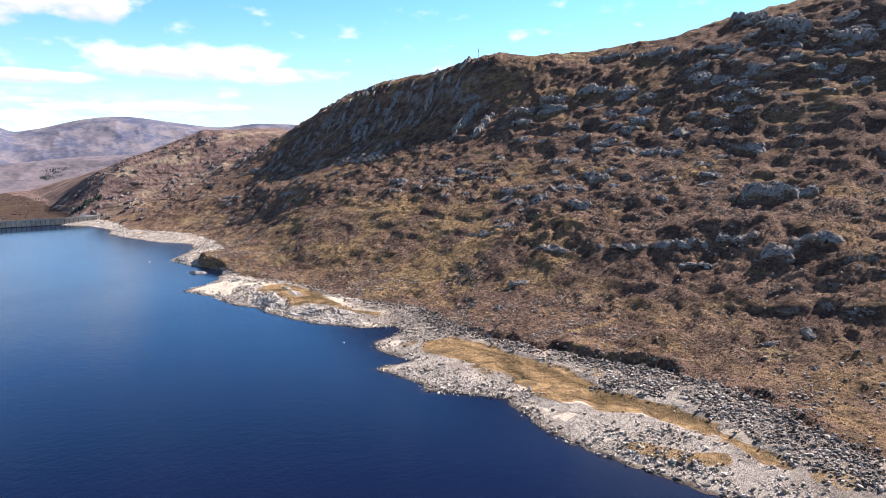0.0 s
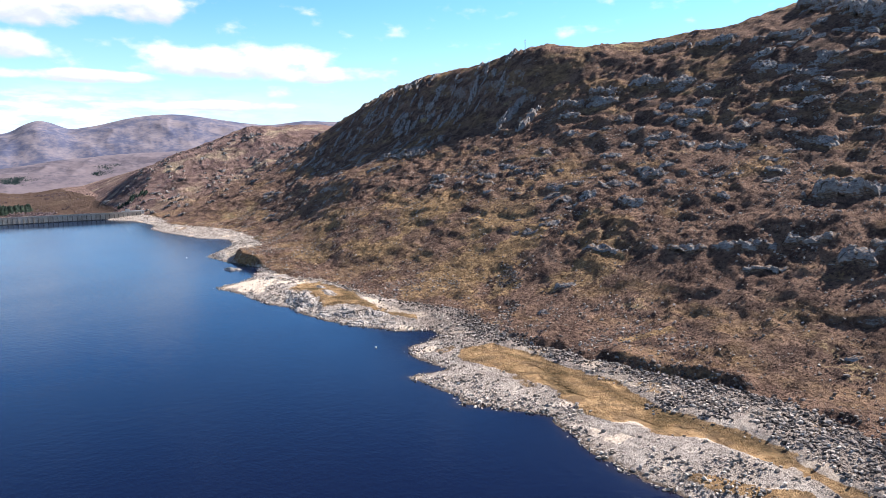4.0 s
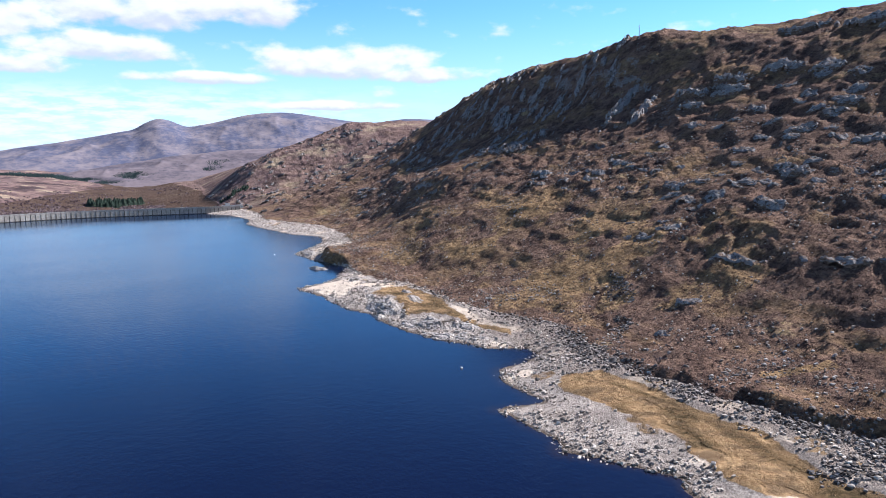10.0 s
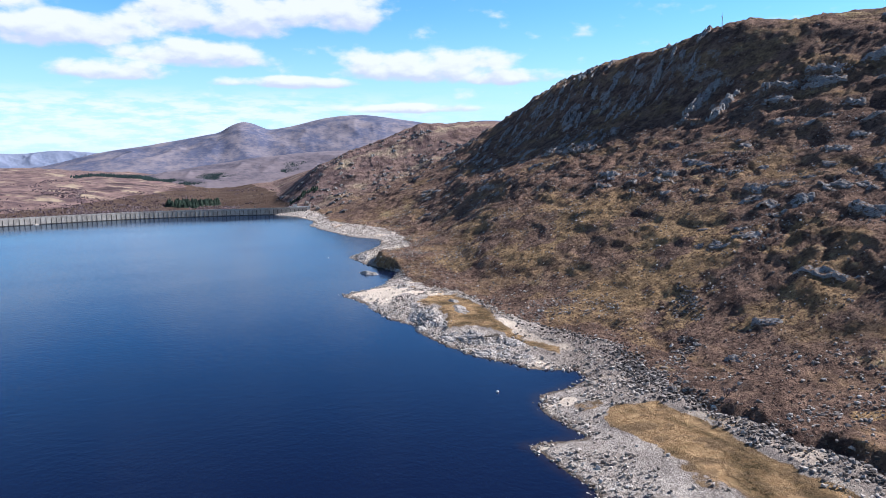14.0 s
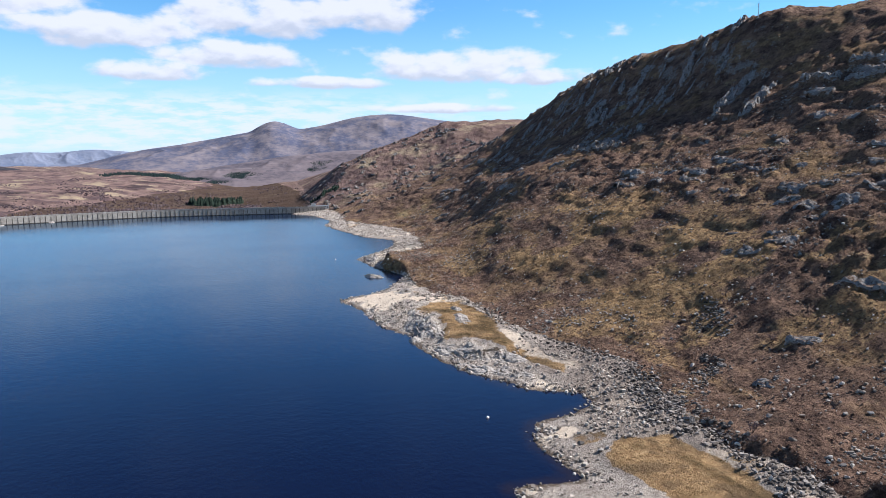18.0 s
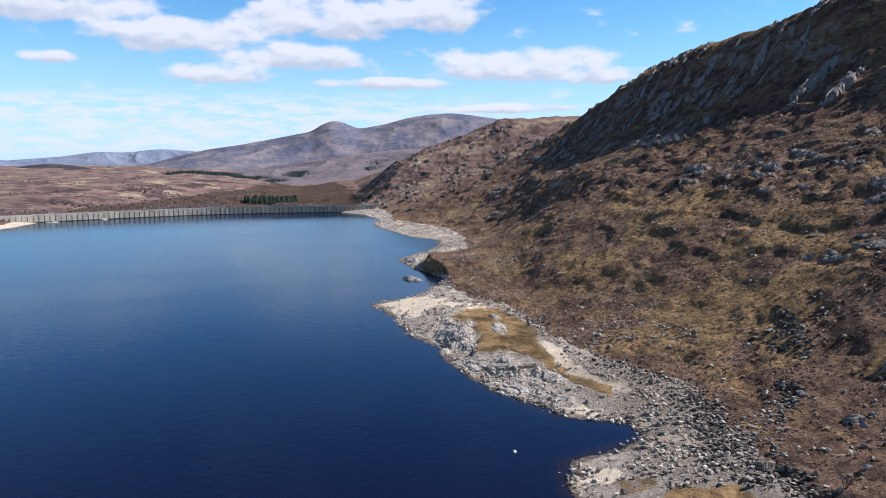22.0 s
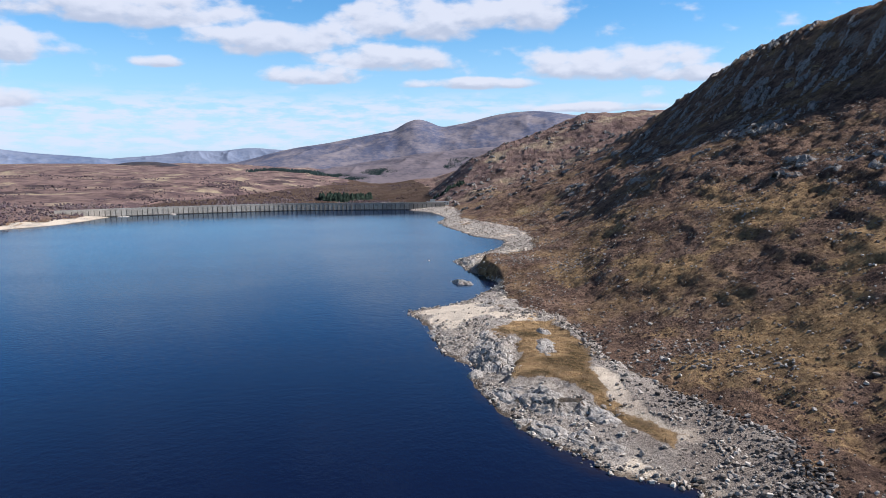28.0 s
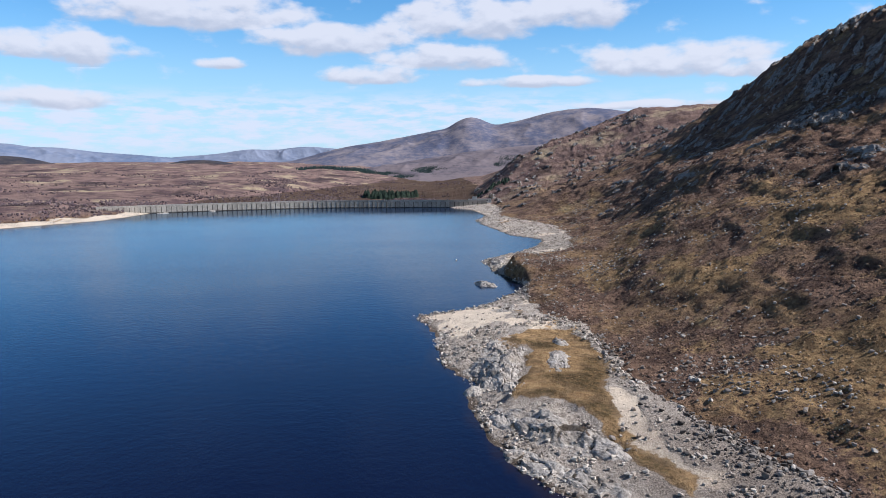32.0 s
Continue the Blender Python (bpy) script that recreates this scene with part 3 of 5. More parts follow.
# ---- far mountains ----
def mountain_range(name, centre, reach, crest, depth, mat, seed, rough, label):
    """A range whose crest runs at the distance reach round centre; crest: (azimuth, height) from west to east."""
    az = np.linspace(crest[0][0], crest[-1][0], 520)
    top = along([a for a, _ in crest], np.array([h for _, h in crest], float), az)
    rows = 84
    k = np.linspace(-1, 1, rows)
    a, v = np.meshgrid(az, k)
    r = reach + v * depth
    x, y = centre[0] + np.sin(np.radians(a)) * r, centre[1] + np.cos(np.radians(a)) * r
    t = np.broadcast_to(top, a.shape)
    fall = np.clip(1 - np.abs(v) ** 1.25, 0, 1)
    z = -30 + (t + 30) * fall
    n1 = fbm(x.ravel(), y.ravel(), depth * 0.55, 6, seed, 0.47, True).reshape(a.shape)
    z = z + n1 * rough * fall * np.clip((1 - fall) * 4.0 + 0.12, 0, 1)
    co = np.stack([x, y, z], -1).reshape(-1, 3)
    i = np.arange(co.shape[0]).reshape(a.shape)
    quads = np.stack([i[:-1, :-1], i[:-1, 1:], i[1:, 1:], i[1:, :-1]], -1).reshape(-1, 4)
    me = bpy.data.meshes.new(name)
    me.from_pydata(co.tolist(), [], quads[:, ::-1].tolist())
    me.shade_smooth()
    me.materials.append(mat)
    return tagged(new(name, me), label, "mountain", kind="structure")


# distance haze is put into the bluish base colours of massif and hills
M_HAZED_MASSIF = plain_material("far_moor", (0.088, 0.10, 0.158), (0.25, 0.218, 0.228), 0.0075, 0.95, 0.3, 6, 0.0, (0.8, 0.8, 1.3))
M_HAZED_HILLS = plain_material("hazed_far_hills", (0.12, 0.16, 0.25), (0.20, 0.23, 0.305), 0.004, 0.95, 0.15, 10, 0.0, (0.8, 0.8, 2.0))
# cloud shadow over the low rise, put in as a dark moor colour
M_CLOUD_SHADED_MOOR = plain_material("cloud_shaded_moor", (0.03, 0.032, 0.045), (0.075, 0.062, 0.06), 0.01, 0.95, 0.4, 8)
# purple-brown birch, greyed and blued in its colour for haze
M_VALLEY = plain_material("hazed_birch_slope", (0.095, 0.086, 0.108), (0.205, 0.17, 0.178), 0.010, 0.95, 0.3, 4, 0.0, (0.8, 0.8, 3.0))
HUB = (90, 0)
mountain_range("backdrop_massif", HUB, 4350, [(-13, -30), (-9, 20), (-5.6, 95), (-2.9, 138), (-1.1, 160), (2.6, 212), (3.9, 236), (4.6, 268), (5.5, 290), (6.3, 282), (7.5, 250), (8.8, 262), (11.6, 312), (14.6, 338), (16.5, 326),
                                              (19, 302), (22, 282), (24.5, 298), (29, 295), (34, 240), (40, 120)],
               760, M_HAZED_MASSIF, 91, 46, "broad purple-brown mountain with a craggy top, blued for haze")
VALLEY_CREST = [(-8, -20), (-4.5, 8), (-1, 36), (3, 66), (6, 86), (12, 112), (20, 118), (30, 110), (36, 60)]
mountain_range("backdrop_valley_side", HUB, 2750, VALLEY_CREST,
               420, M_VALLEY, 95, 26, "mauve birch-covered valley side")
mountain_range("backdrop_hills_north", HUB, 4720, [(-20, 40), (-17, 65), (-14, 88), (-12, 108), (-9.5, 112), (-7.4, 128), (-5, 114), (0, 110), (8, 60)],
               260, M_HAZED_HILLS, 97, 26, "hills on the skyline, coloured pale blue for haze")
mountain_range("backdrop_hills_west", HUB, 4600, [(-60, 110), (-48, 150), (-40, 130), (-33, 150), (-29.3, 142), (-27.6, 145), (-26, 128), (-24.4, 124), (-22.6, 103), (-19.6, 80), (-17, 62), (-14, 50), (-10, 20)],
               360, M_HAZED_HILLS, 93, 30, "hills beyond the moor, coloured pale blue and mauve for haze")
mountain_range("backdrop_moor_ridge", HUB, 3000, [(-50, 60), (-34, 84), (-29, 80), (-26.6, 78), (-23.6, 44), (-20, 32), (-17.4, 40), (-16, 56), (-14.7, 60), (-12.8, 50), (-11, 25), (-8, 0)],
               260, M_CLOUD_SHADED_MOOR, 99, 8, "heather rise on the moor, coloured dark as under cloud shadow")


# ---- helpers for things ----
GXA, GYA, GZ = np.asarray(GX), np.asarray(GY), height.reshape(len(GY), len(GX))


def ground_z(x, y):
    """Height of the built ground at x, y (arrays)."""
    x, y = np.atleast_1d(np.asarray(x, float)), np.atleast_1d(np.asarray(y, float))
    i = np.clip(np.searchsorted(GXA, x) - 1, 0, len(GXA) - 2)
    j = np.clip(np.searchsorted(GYA, y) - 1, 0, len(GYA) - 2)
    s, t = (x - GXA[i]) / (GXA[i + 1] - GXA[i]), (y - GYA[j]) / (GYA[j + 1] - GYA[j])
    return (GZ[j, i] * (1 - s) + GZ[j, i + 1] * s) * (1 - t) + (GZ[j + 1, i] * (1 - s) + GZ[j + 1, i + 1] * s) * t


def zone(x, y):
    """Distance inland from the water and from the foot of the hill."""
    edge, foot = outline_distance(x, y, LAKE + LAKE[:1]), outline_distance(x, y, BANK)
    return np.where(inside(x, y, LAKE), -edge, edge), np.where(inside(x, y, BANK_SIDE), foot, -foot)


def part(name, bm, mat, parent, label="", smooth=False):
    me = bpy.data.meshes.new(name)
    bm.to_mesh(me)
    bm.free()
    for p in me.polygons:
        p.use_smooth = smooth
    me.materials.append(mat)
    ob = new(name, me)
    ob.parent = parent
    return tagged(ob, label)


def piece(name, me, parent, m, label=""):
    """One more object on a shared mesh."""
    ob = new(name, me)
    ob.parent = parent
    ob.matrix_basis = m
    return tagged(ob, label)


def thing(name, m, label, category, group=""):
    return_ob = new(name)
    return_ob.matrix_basis = m
    return_ob.empty_display_size = 0.5
    return tagged(return_ob, label, category, group)


def box(bm, size, at=(0, 0, 0), bevel=0.0, turn=None):
    m = Matrix.Translation(at) @ (turn or Matrix()) @ Matrix.Diagonal((*size, 1))
    made = bmesh.ops.create_cube(bm, size=1, matrix=m)["verts"]
    if bevel:
        edges = list({e for v in made for e in v.link_edges})
        bmesh.ops.bevel(bm, geom=edges, offset=bevel, segments=1, affect="EDGES")


def rod(bm, a, b, r1, r2=None, sides=8):
    a, b = Vector(a), Vector(b)
    d = b - a
    m = Matrix.Translation((a + b) / 2) @ d.to_track_quat("Z", "Y").to_matrix().to_4x4()
    bmesh.ops.create_cone(bm, cap_ends=True, segments=sides, radius1=r1, radius2=r1 if r2 is None else r2, depth=d.length, matrix=m)


def mesh_of(name, bm, mat, smooth=False):
    me = bpy.data.meshes.new(name)
    bm.to_mesh(me)
    bm.free()
    for p in me.polygons:
        p.use_smooth = smooth
    me.materials.append(mat)
    return me


def stuff(name, shapes, spots, mat, label, category, smooth=False):
    """Many small pieces joined in one mesh. shapes: (verts, tris) variants; spots: x, y, z, sx, sy, sz, turn, tilt."""
    pick = np.random.randint(0, len(shapes), len(spots))
    verts, tris, base = [], [], 0
    for k, (v, f) in enumerate(shapes):
        sp = spots[pick == k]
        if not len(sp):
            continue
        c, s = np.cos(sp[:, 6])[:, None], np.sin(sp[:, 6])[:, None]
        lx, ly, lz = v[None, :, 0] * sp[:, 3:4], v[None, :, 1] * sp[:, 4:5], v[None, :, 2] * sp[:, 5:6]
        lx, lz = lx * np.cos(sp[:, 7:8]) + lz * np.sin(sp[:, 7:8]), -lx * np.sin(sp[:, 7:8]) + lz * np.cos(sp[:, 7:8])
        w = np.stack([lx * c - ly * s + sp[:, 0:1], lx * s + ly * c + sp[:, 1:2], lz + sp[:, 2:3]], -1)
        verts.append(w.reshape(-1, 3))
        tris.append((f[None] + (np.arange(len(sp)) * len(v))[:, None, None]).reshape(-1, 3) + base)
        base += w.shape[0] * w.shape[1]
    verts, tris = np.concatenate(verts), np.concatenate(tris).astype(np.int32)
    me = bpy.data.meshes.new(name)
    me.vertices.add(len(verts))
    me.vertices.foreach_set("co", verts.ravel())
    me.loops.add(tris.size)
    me.loops.foreach_set("vertex_index", tris.ravel())
    me.polygons.add(len(tris))
    me.polygons.foreach_set("loop_start", (np.arange(len(tris)) * 3).astype(np.int32))
    me.polygons.foreach_set("use_smooth", np.full(len(tris), smooth))
    me.update(calc_edges=True)
    me.materials.append(mat)
    return tagged(new(name, me), label, category, kind="stuff")


def stone_shape(seed, subdivisions, flat=0.75):
    """An angular stone: a ball cut by a few planes and roughened."""
    rnd = random.Random(seed)
    bm = bmesh.new()
    bmesh.ops.create_icosphere(bm, subdivisions=subdivisions, radius=1)
    planes = []
    for _ in range(9):
        d = Vector((rnd.gauss(0, 1), rnd.gauss(0, 1), rnd.gauss(0, 0.8))).normalized()
        planes.append((d, rnd.uniform(0.42, 0.78)))
    for v in bm.verts:
        for d, r in planes:
            over = v.co.dot(d) - r
            if over > 0:
                v.co -= d * over
        v.co *= 1 + rnd.uniform(-0.05, 0.05)
        v.co.z *= flat
    co = np.array([v.co[:] for v in bm.verts])
    bmesh.ops.triangulate(bm, faces=bm.faces[:])
    fa = np.array([[v.index for v in f.verts] for f in bm.faces])
    bm.free()
    return co, fa


def block_shape(seed, points=12):
    """A sharp broken block: the hull of a few points in a box."""
    rnd = random.Random(seed)
    bm = bmesh.new()
    for k in range(points):
        s = [1 if (k >> a) & 1 else -1 for a in range(3)]
        bm.verts.new([c * rnd.uniform(0.25, 1.0) if k < 8 else rnd.uniform(-1.1, 1.1) for c in s])
    bmesh.ops.convex_hull(bm, input=bm.verts[:])
    bmesh.ops.delete(bm, geom=[v for v in bm.verts if not v.link_faces], context="VERTS")
    bmesh.ops.triangulate(bm, faces=bm.faces[:])
    bm.verts.index_update()
    co = np.array([v.co[:] for v in bm.verts]) * (0.84, 0.72, 0.62)
    fa = np.array([[v.index for v in f.verts] for f in bm.faces])
    bm.free()
    return co, fa


def island_material(name, tones, rough=0.9, scale=1.5):
    """Each island of the mesh takes its own tone between three, with grain."""
    mat, n, bsdf = material(name)
    p = n.position()
    geo = n.add("ShaderNodeNewGeometry").outputs["Random Per Island"]
    info = n.add("ShaderNodeObjectInfo").outputs["Random"]
    r = n.math("FRACT", n.math("ADD", geo, info))
    col = n.mix(n.step(r, 0.1, 0.6), tones[0], tones[1])
    col = n.mix(n.step(r, 0.6, 1.0), col, tones[2])
    g, spots = n.noise(p, scale, 6, 0.65), n.noise(p, scale * 0.3, 3, 0.5)
    col = n.mix(n.step(g, 0.35, 0.68, 0.0, 0.55), col, tones[0])
    col = n.mix(n.step(spots, 0.56, 0.7, 0.0, 0.4), col, tones[2])
    n.plug(col, bsdf.inputs["Base Color"])
    bsdf.inputs["Roughness"].default_value = rough
    bsdf.inputs["Specular IOR Level"].default_value = 0.08
    bump(n, bsdf, g, 0.5, 0.15)
    return mat


def tuft_material():
    """Tufts take the colour of the moor round them, a little lighter or darker one by one."""
    mat, n, bsdf = material("heather_tuft")
    soil = moor_colour(n, n.position())[0]
    r = n.add("ShaderNodeNewGeometry").outputs["Random Per Island"]
    col = n.mix(n.step(r, 0.45, 0.0, 0.0, 0.6), soil, (0.062, 0.042, 0.031))
    col = n.mix(n.step(r, 0.65, 1.0, 0.0, 0.45), col, (0.36, 0.25, 0.155))
    n.plug(col, bsdf.inputs["Base Color"])
    bsdf.inputs["Roughness"].default_value = 0.95
    bsdf.inputs["Specular IOR Level"].default_value = 0.05
    return mat


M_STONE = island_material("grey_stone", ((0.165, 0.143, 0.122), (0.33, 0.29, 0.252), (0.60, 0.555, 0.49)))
# grey blocks, toned down further for the shade below the bank
M_BLOCK = island_material("shade_darkened_block", ((0.058, 0.051, 0.046), (0.185, 0.164, 0.147), (0.47, 0.43, 0.385)))
M_SHINGLE = island_material("pale_shingle", ((0.22, 0.19, 0.16), (0.48, 0.425, 0.36), (0.76, 0.69, 0.595)))
M_HEATHER = tuft_material()
M_SCRUB = island_material("bare_scrub", ((0.085, 0.062, 0.07), (0.17, 0.13, 0.135), (0.24, 0.19, 0.165)), 0.95, 1.0)
M_CONIFER = island_material("conifer_needles", ((0.022, 0.036, 0.028), (0.035, 0.055, 0.04), (0.055, 0.075, 0.05)), 0.9, 0.6)
# conifer greens again, lightened and blued to stand for distance haze
M_HAZED_WOOD = island_material("hazed_plantation", ((0.028, 0.047, 0.047), (0.042, 0.066, 0.064), (0.06, 0.085, 0.078)), 0.95, 0.05)
M_BARK = plain_material("bark", (0.05, 0.035, 0.025), (0.13, 0.09, 0.06), 2.0)
M_CONCRETE = plain_material("weathered_concrete", (0.27, 0.245, 0.21), (0.42, 0.385, 0.33), 0.25, 0.9, 0.2, 0.2)
# dark concrete: the wet waterline band, and rib shadows painted on the joint ribs
M_STAIN_SHADOW = plain_material("stain_and_shadow_concrete", (0.045, 0.04, 0.033), (0.12, 0.105, 0.085), 0.3, 0.9)
M_COPING = plain_material("coping_concrete", (0.32, 0.30, 0.26), (0.46, 0.43, 0.38), 0.4, 0.9)
M_STEEL = plain_material("galvanised_steel", (0.28, 0.29, 0.30), (0.45, 0.46, 0.47), 3.0, 0.45, 0.1, 0.01, 0.7)
M_WHITE = plain_material("white_buoy_paint", (0.68, 0.66, 0.62), (0.85, 0.84, 0.80), 2.0, 0.45, 0.05, 0.01)
M_ORANGE = plain_material("faded_band", (0.30, 0.10, 0.04), (0.45, 0.17, 0.07), 2.0, 0.6, 0.05, 0.01)
M_RENDER = plain_material("pale_render", (0.50, 0.50, 0.47), (0.66, 0.66, 0.62), 0.6, 0.85, 0.1, 0.05)
M_SLATE = plain_material("roof_sheet", (0.18, 0.19, 0.20), (0.30, 0.31, 0.32), 0.7, 0.7, 0.1, 0.05)
M_GLASS = plain_material("dark_window", (0.015, 0.018, 0.022), (0.03, 0.035, 0.04), 1.0, 0.15, 0.0, 0.01)


def outcrop_material(name, dark, grey, pale, overgrown):
    mat, n, bsdf = material(name)
    p = n.position((1.0, 0.45, 1.6))
    g, c, big = n.noise(p, 1.1, 8, 0.68), n.noise(p, 0.32, 5, 0.6), n.noise(n.position(), 0.12, 4)
    col = n.mix(n.step(g, 0.32, 0.62), dark, grey)
    col = n.mix(n.step(c, 0.52, 0.68, 0.0, 0.8), col, pale)
    col = n.mix(n.step(big, 0.5, 0.66, 0.0, 0.45), col, (0.17, 0.13, 0.09))
    joint, rim = n.attribute("joint"), n.attribute("rim")
    col = n.mix(n.step(n.math("ADD", joint, n.math("MULTIPLY", n.math("SUBTRACT", g, 0.5), 0.6)), 0.5, 0.85), col, (0.085, 0.068, 0.05))
    facing = n.add("ShaderNodeSeparateXYZ")
    n.plug(n.add("ShaderNodeNewGeometry").outputs["Normal"], facing.inputs[0])
    level = n.math("MULTIPLY", n.step(facing.outputs[2], 0.70, 0.93), overgrown * 0.62)
    moss = n.step(n.math("ADD", n.math("ADD", level, n.math("MULTIPLY", rim, overgrown)), n.math("MULTIPLY", n.math("SUBTRACT", c, 0.5), 2.6)), 0.30, 0.55)
    col = n.mix(moss, col, n.mix(n.step(g, 0.4, 0.65), (0.085, 0.057, 0.04), (0.27, 0.178, 0.115)))
    n.plug(col, bsdf.inputs["Base Color"])
    bsdf.inputs["Roughness"].default_value = 0.85
    bsdf.inputs["Specular IOR Level"].default_value = 0.25
    bump(n, bsdf, n.math("ADD", g, n.math("MULTIPLY", c, 0.8)), 1.0, 0.9)
    return mat


M_BEDROCK = outcrop_material("hill_bedrock", (0.138, 0.131, 0.124), (0.32, 0.305, 0.285), (0.50, 0.475, 0.44), 0.9)
M_SLAB = outcrop_material("shore_bedrock", (0.22, 0.20, 0.178), (0.47, 0.43, 0.38), (0.66, 0.61, 0.545), 0.0)


def outcrop(name, cx, cy, length, width, tall, azimuth, seed, label, category, group="", step=0.7, cell=3.2, base=None, rock=None, shoulder=0.35, scarp=0.0, loose=False, ragged=0.28, jumble=0.30):
    """A knoll of bare rock, split along joints into tilted blocks, that grows out of the ground."""
    rock = rock or M_SLAB
    nx, ny = int(length / step) + 1, int(width / step) + 1
    gx, gy = np.meshgrid(np.linspace(-1, 1, nx), np.linspace(-1, 1, ny))
    lx, ly = (gx * length / 2).ravel(), (gy * width / 2).ravel()
    ca, sa = math.cos(radians(azimuth)), math.sin(radians(azimuth))
    wx, wy = cx + lx * ca - ly * sa, cy + lx * sa + ly * ca
    rnd = np.random.RandomState(seed)
    count = max(6, int(length * width / cell ** 2 * 0.8))
    px, py = rnd.uniform(-length / 2, length / 2, count), rnd.uniform(-width / 2, width / 2, count)
    jx, jy = lx + fbm(wx, wy, 5, 2, seed) * 1.0, ly + fbm(wx, wy, 5, 2, seed + 5) * 1.0
    d = np.abs(jx[:, None] - px) * 0.42 + np.abs(jy[:, None] - py) + 0.25 * np.abs(jx[:, None] - px + jy[:, None] - py)
    order = np.argsort(d, axis=1)
    rows = np.arange(len(jx))
    one, gap = order[:, 0], d[rows, order[:, 1]] - d[rows, order[:, 0]]
    lift, tx, ty = rnd.uniform(-0.5, 0.5, count), rnd.uniform(-0.10, 0.10, count), rnd.uniform(-0.30, 0.12, count)
    r = np.hypot(gx.ravel(), gy.ravel()) + fbm(wx, wy, 6, 3, seed + 9) * ragged
    dome = ease(r, 1.0, shoulder)
    block = lift[one] * jumble * tall + tx[one] * (lx - px[one]) + ty[one] * (ly - py[one])
    joint = ease(gap, 0.55, 0.08)
    lean = 1 + scarp * (0.9 * gy.ravel() - 0.1)
    h = dome * (lean * tall * (0.62 + 0.25 * fbm(wx, wy, 9, 3, seed + 3)) + block - joint * 0.45) + fbm(wx, wy, 1.6, 2, seed + 7) * 0.2 * dome + fbm((wx + wy) * 1.4, (wx - wy) * 0.35, 4.5, 3, seed + 8) * 0.22 * min(tall, 4.0) * dome
    floor = ground_z(wx, wy) if base is None else np.full(len(wx), base)
    z = floor - 0.55 * (1 - dome) + h - 0.05
    keep = (r < 1.06).reshape(ny, nx)
    i = np.arange(nx * ny).reshape(ny, nx)
    whole = keep[:-1, :-1] & keep[:-1, 1:] & keep[1:, 1:] & keep[1:, :-1]
    quads = np.stack([i[:-1, :-1], i[:-1, 1:], i[1:, 1:], i[1:, :-1]], -1)[whole]
    used, inv = np.unique(quads, return_inverse=True)
    if loose:
        return np.stack([wx, wy, z], -1)[used], inv.reshape(-1, 4), (joint * dome)[used], (1 - dome)[used]
    co = np.stack([wx - cx, wy - cy, z], -1)[used]
    zc = float(ground_z(cx, cy)[0]) if base is None else base
    co[:, 2] -= zc
    me = bpy.data.meshes.new(name)
    me.from_pydata(co.tolist(), [], inv.reshape(-1, 4).tolist())
    me.attributes.new("joint", "FLOAT", "POINT").data.foreach_set("value", (joint * dome)[used].astype(np.float32))
    me.attributes.new("rim", "FLOAT", "POINT").data.foreach_set("value", (1 - dome)[used].astype(np.float32))
    me.materials.append(rock)
    ob = new(name, me)
    ob.location = (cx, cy, zc)
    return tagged(ob, label, category, group)


# ---- the point: slabs of bare rock ----
for k, (cx, cy, ln, wd, tl, az) in enumerate([
        (180, 333, 66, 25, 4.2, 76), (202, 333, 44, 11, 0.9, 78), (188, 274, 52, 17, 3.0, 126), (197, 262, 30, 10, 2.4, 124),
        (178, 284, 30, 13, 1.8, 118), (180, 256, 34, 12, 1.4, 122), (190, 246, 30, 10, 1.3, 126), (208, 356, 14, 8, 1.5, 90)]):
    outcrop("rock_outcrop", cx, cy, ln, wd, tl, az, 200 + k, "pale grey fractured bedrock slab on the stony point", "rock", "rock slabs on the point", 0.45, 4.2, shoulder=0.35, ragged=0.4, jumble=0.34)
for k, (cx, cy, ln, wd, tl, az) in enumerate([(212, 590, 44, 15, 2.2, 80), (196, 424, 26, 9, 1.2, 70),
                                              (160, 376, 18, 9, 1.0, 80)]):
    outcrop("rock_outcrop", cx, cy, ln, wd, tl, az, 240 + k, "grey bedrock ledge beside the water", "rock", "rock ledges along the shore", 0.6, 2.6, shoulder=0.6, ragged=0.5, jumble=0.6)
outcrop("boulder", 223, 168, 8, 6, 5.0, 30, 259, "great square block at the foot of the peat bank", "boulder", step=0.4, cell=3.0, base=3.0, rock=M_BEDROCK, shoulder=0.75, ragged=0.3, jumble=0.3)
outcrop("rock_island", 194, 506, 27, 14, 3.8, -55, 260, "small humped island of pale rock in the lake", "island", step=0.6, cell=3.5, base=-0.6)
outcrop("rock_island", -190, 1067, 24, 10, 3.0, 20, 261, "low pale rock islet near the dam", "island", step=1.0, cell=4, base=-0.5)
outcrop("rock_island", -130, 1093, 12, 8, 3.2, 10, 262, "small rounded rock islet near the dam", "island", step=0.8, cell=4, base=-0.5)

# ---- crags of the hillside: steep towards the lake, buried on the uphill side ----
crag_rnd = np.random.RandomState(7)
crags, tries = [], 0
while len(crags) < 240 and tries < 40000:
    tries += 1
    x, y = crag_rnd.uniform(235, 680), crag_rnd.uniform(-130, 1000)
    s = crag_rnd.uniform(0.4, 1.0) * (0.62 + (x - 235) / 450)
    if fbm(np.array([x]), np.array([y]), 90, 3, 301)[0] < 0.04 + (0.42 if x < 370 else 0):
        continue
    if all(math.hypot(x - c[0], (y - c[1]) * 0.6) > 9 * s for c in crags) and zone(np.array([x]), np.array([y]))[1][0] > 25:
        crags.append((x, y, s))
crags.sort(key=lambda c: math.hypot(c[0] - 150, c[1] - 100))
joined = []
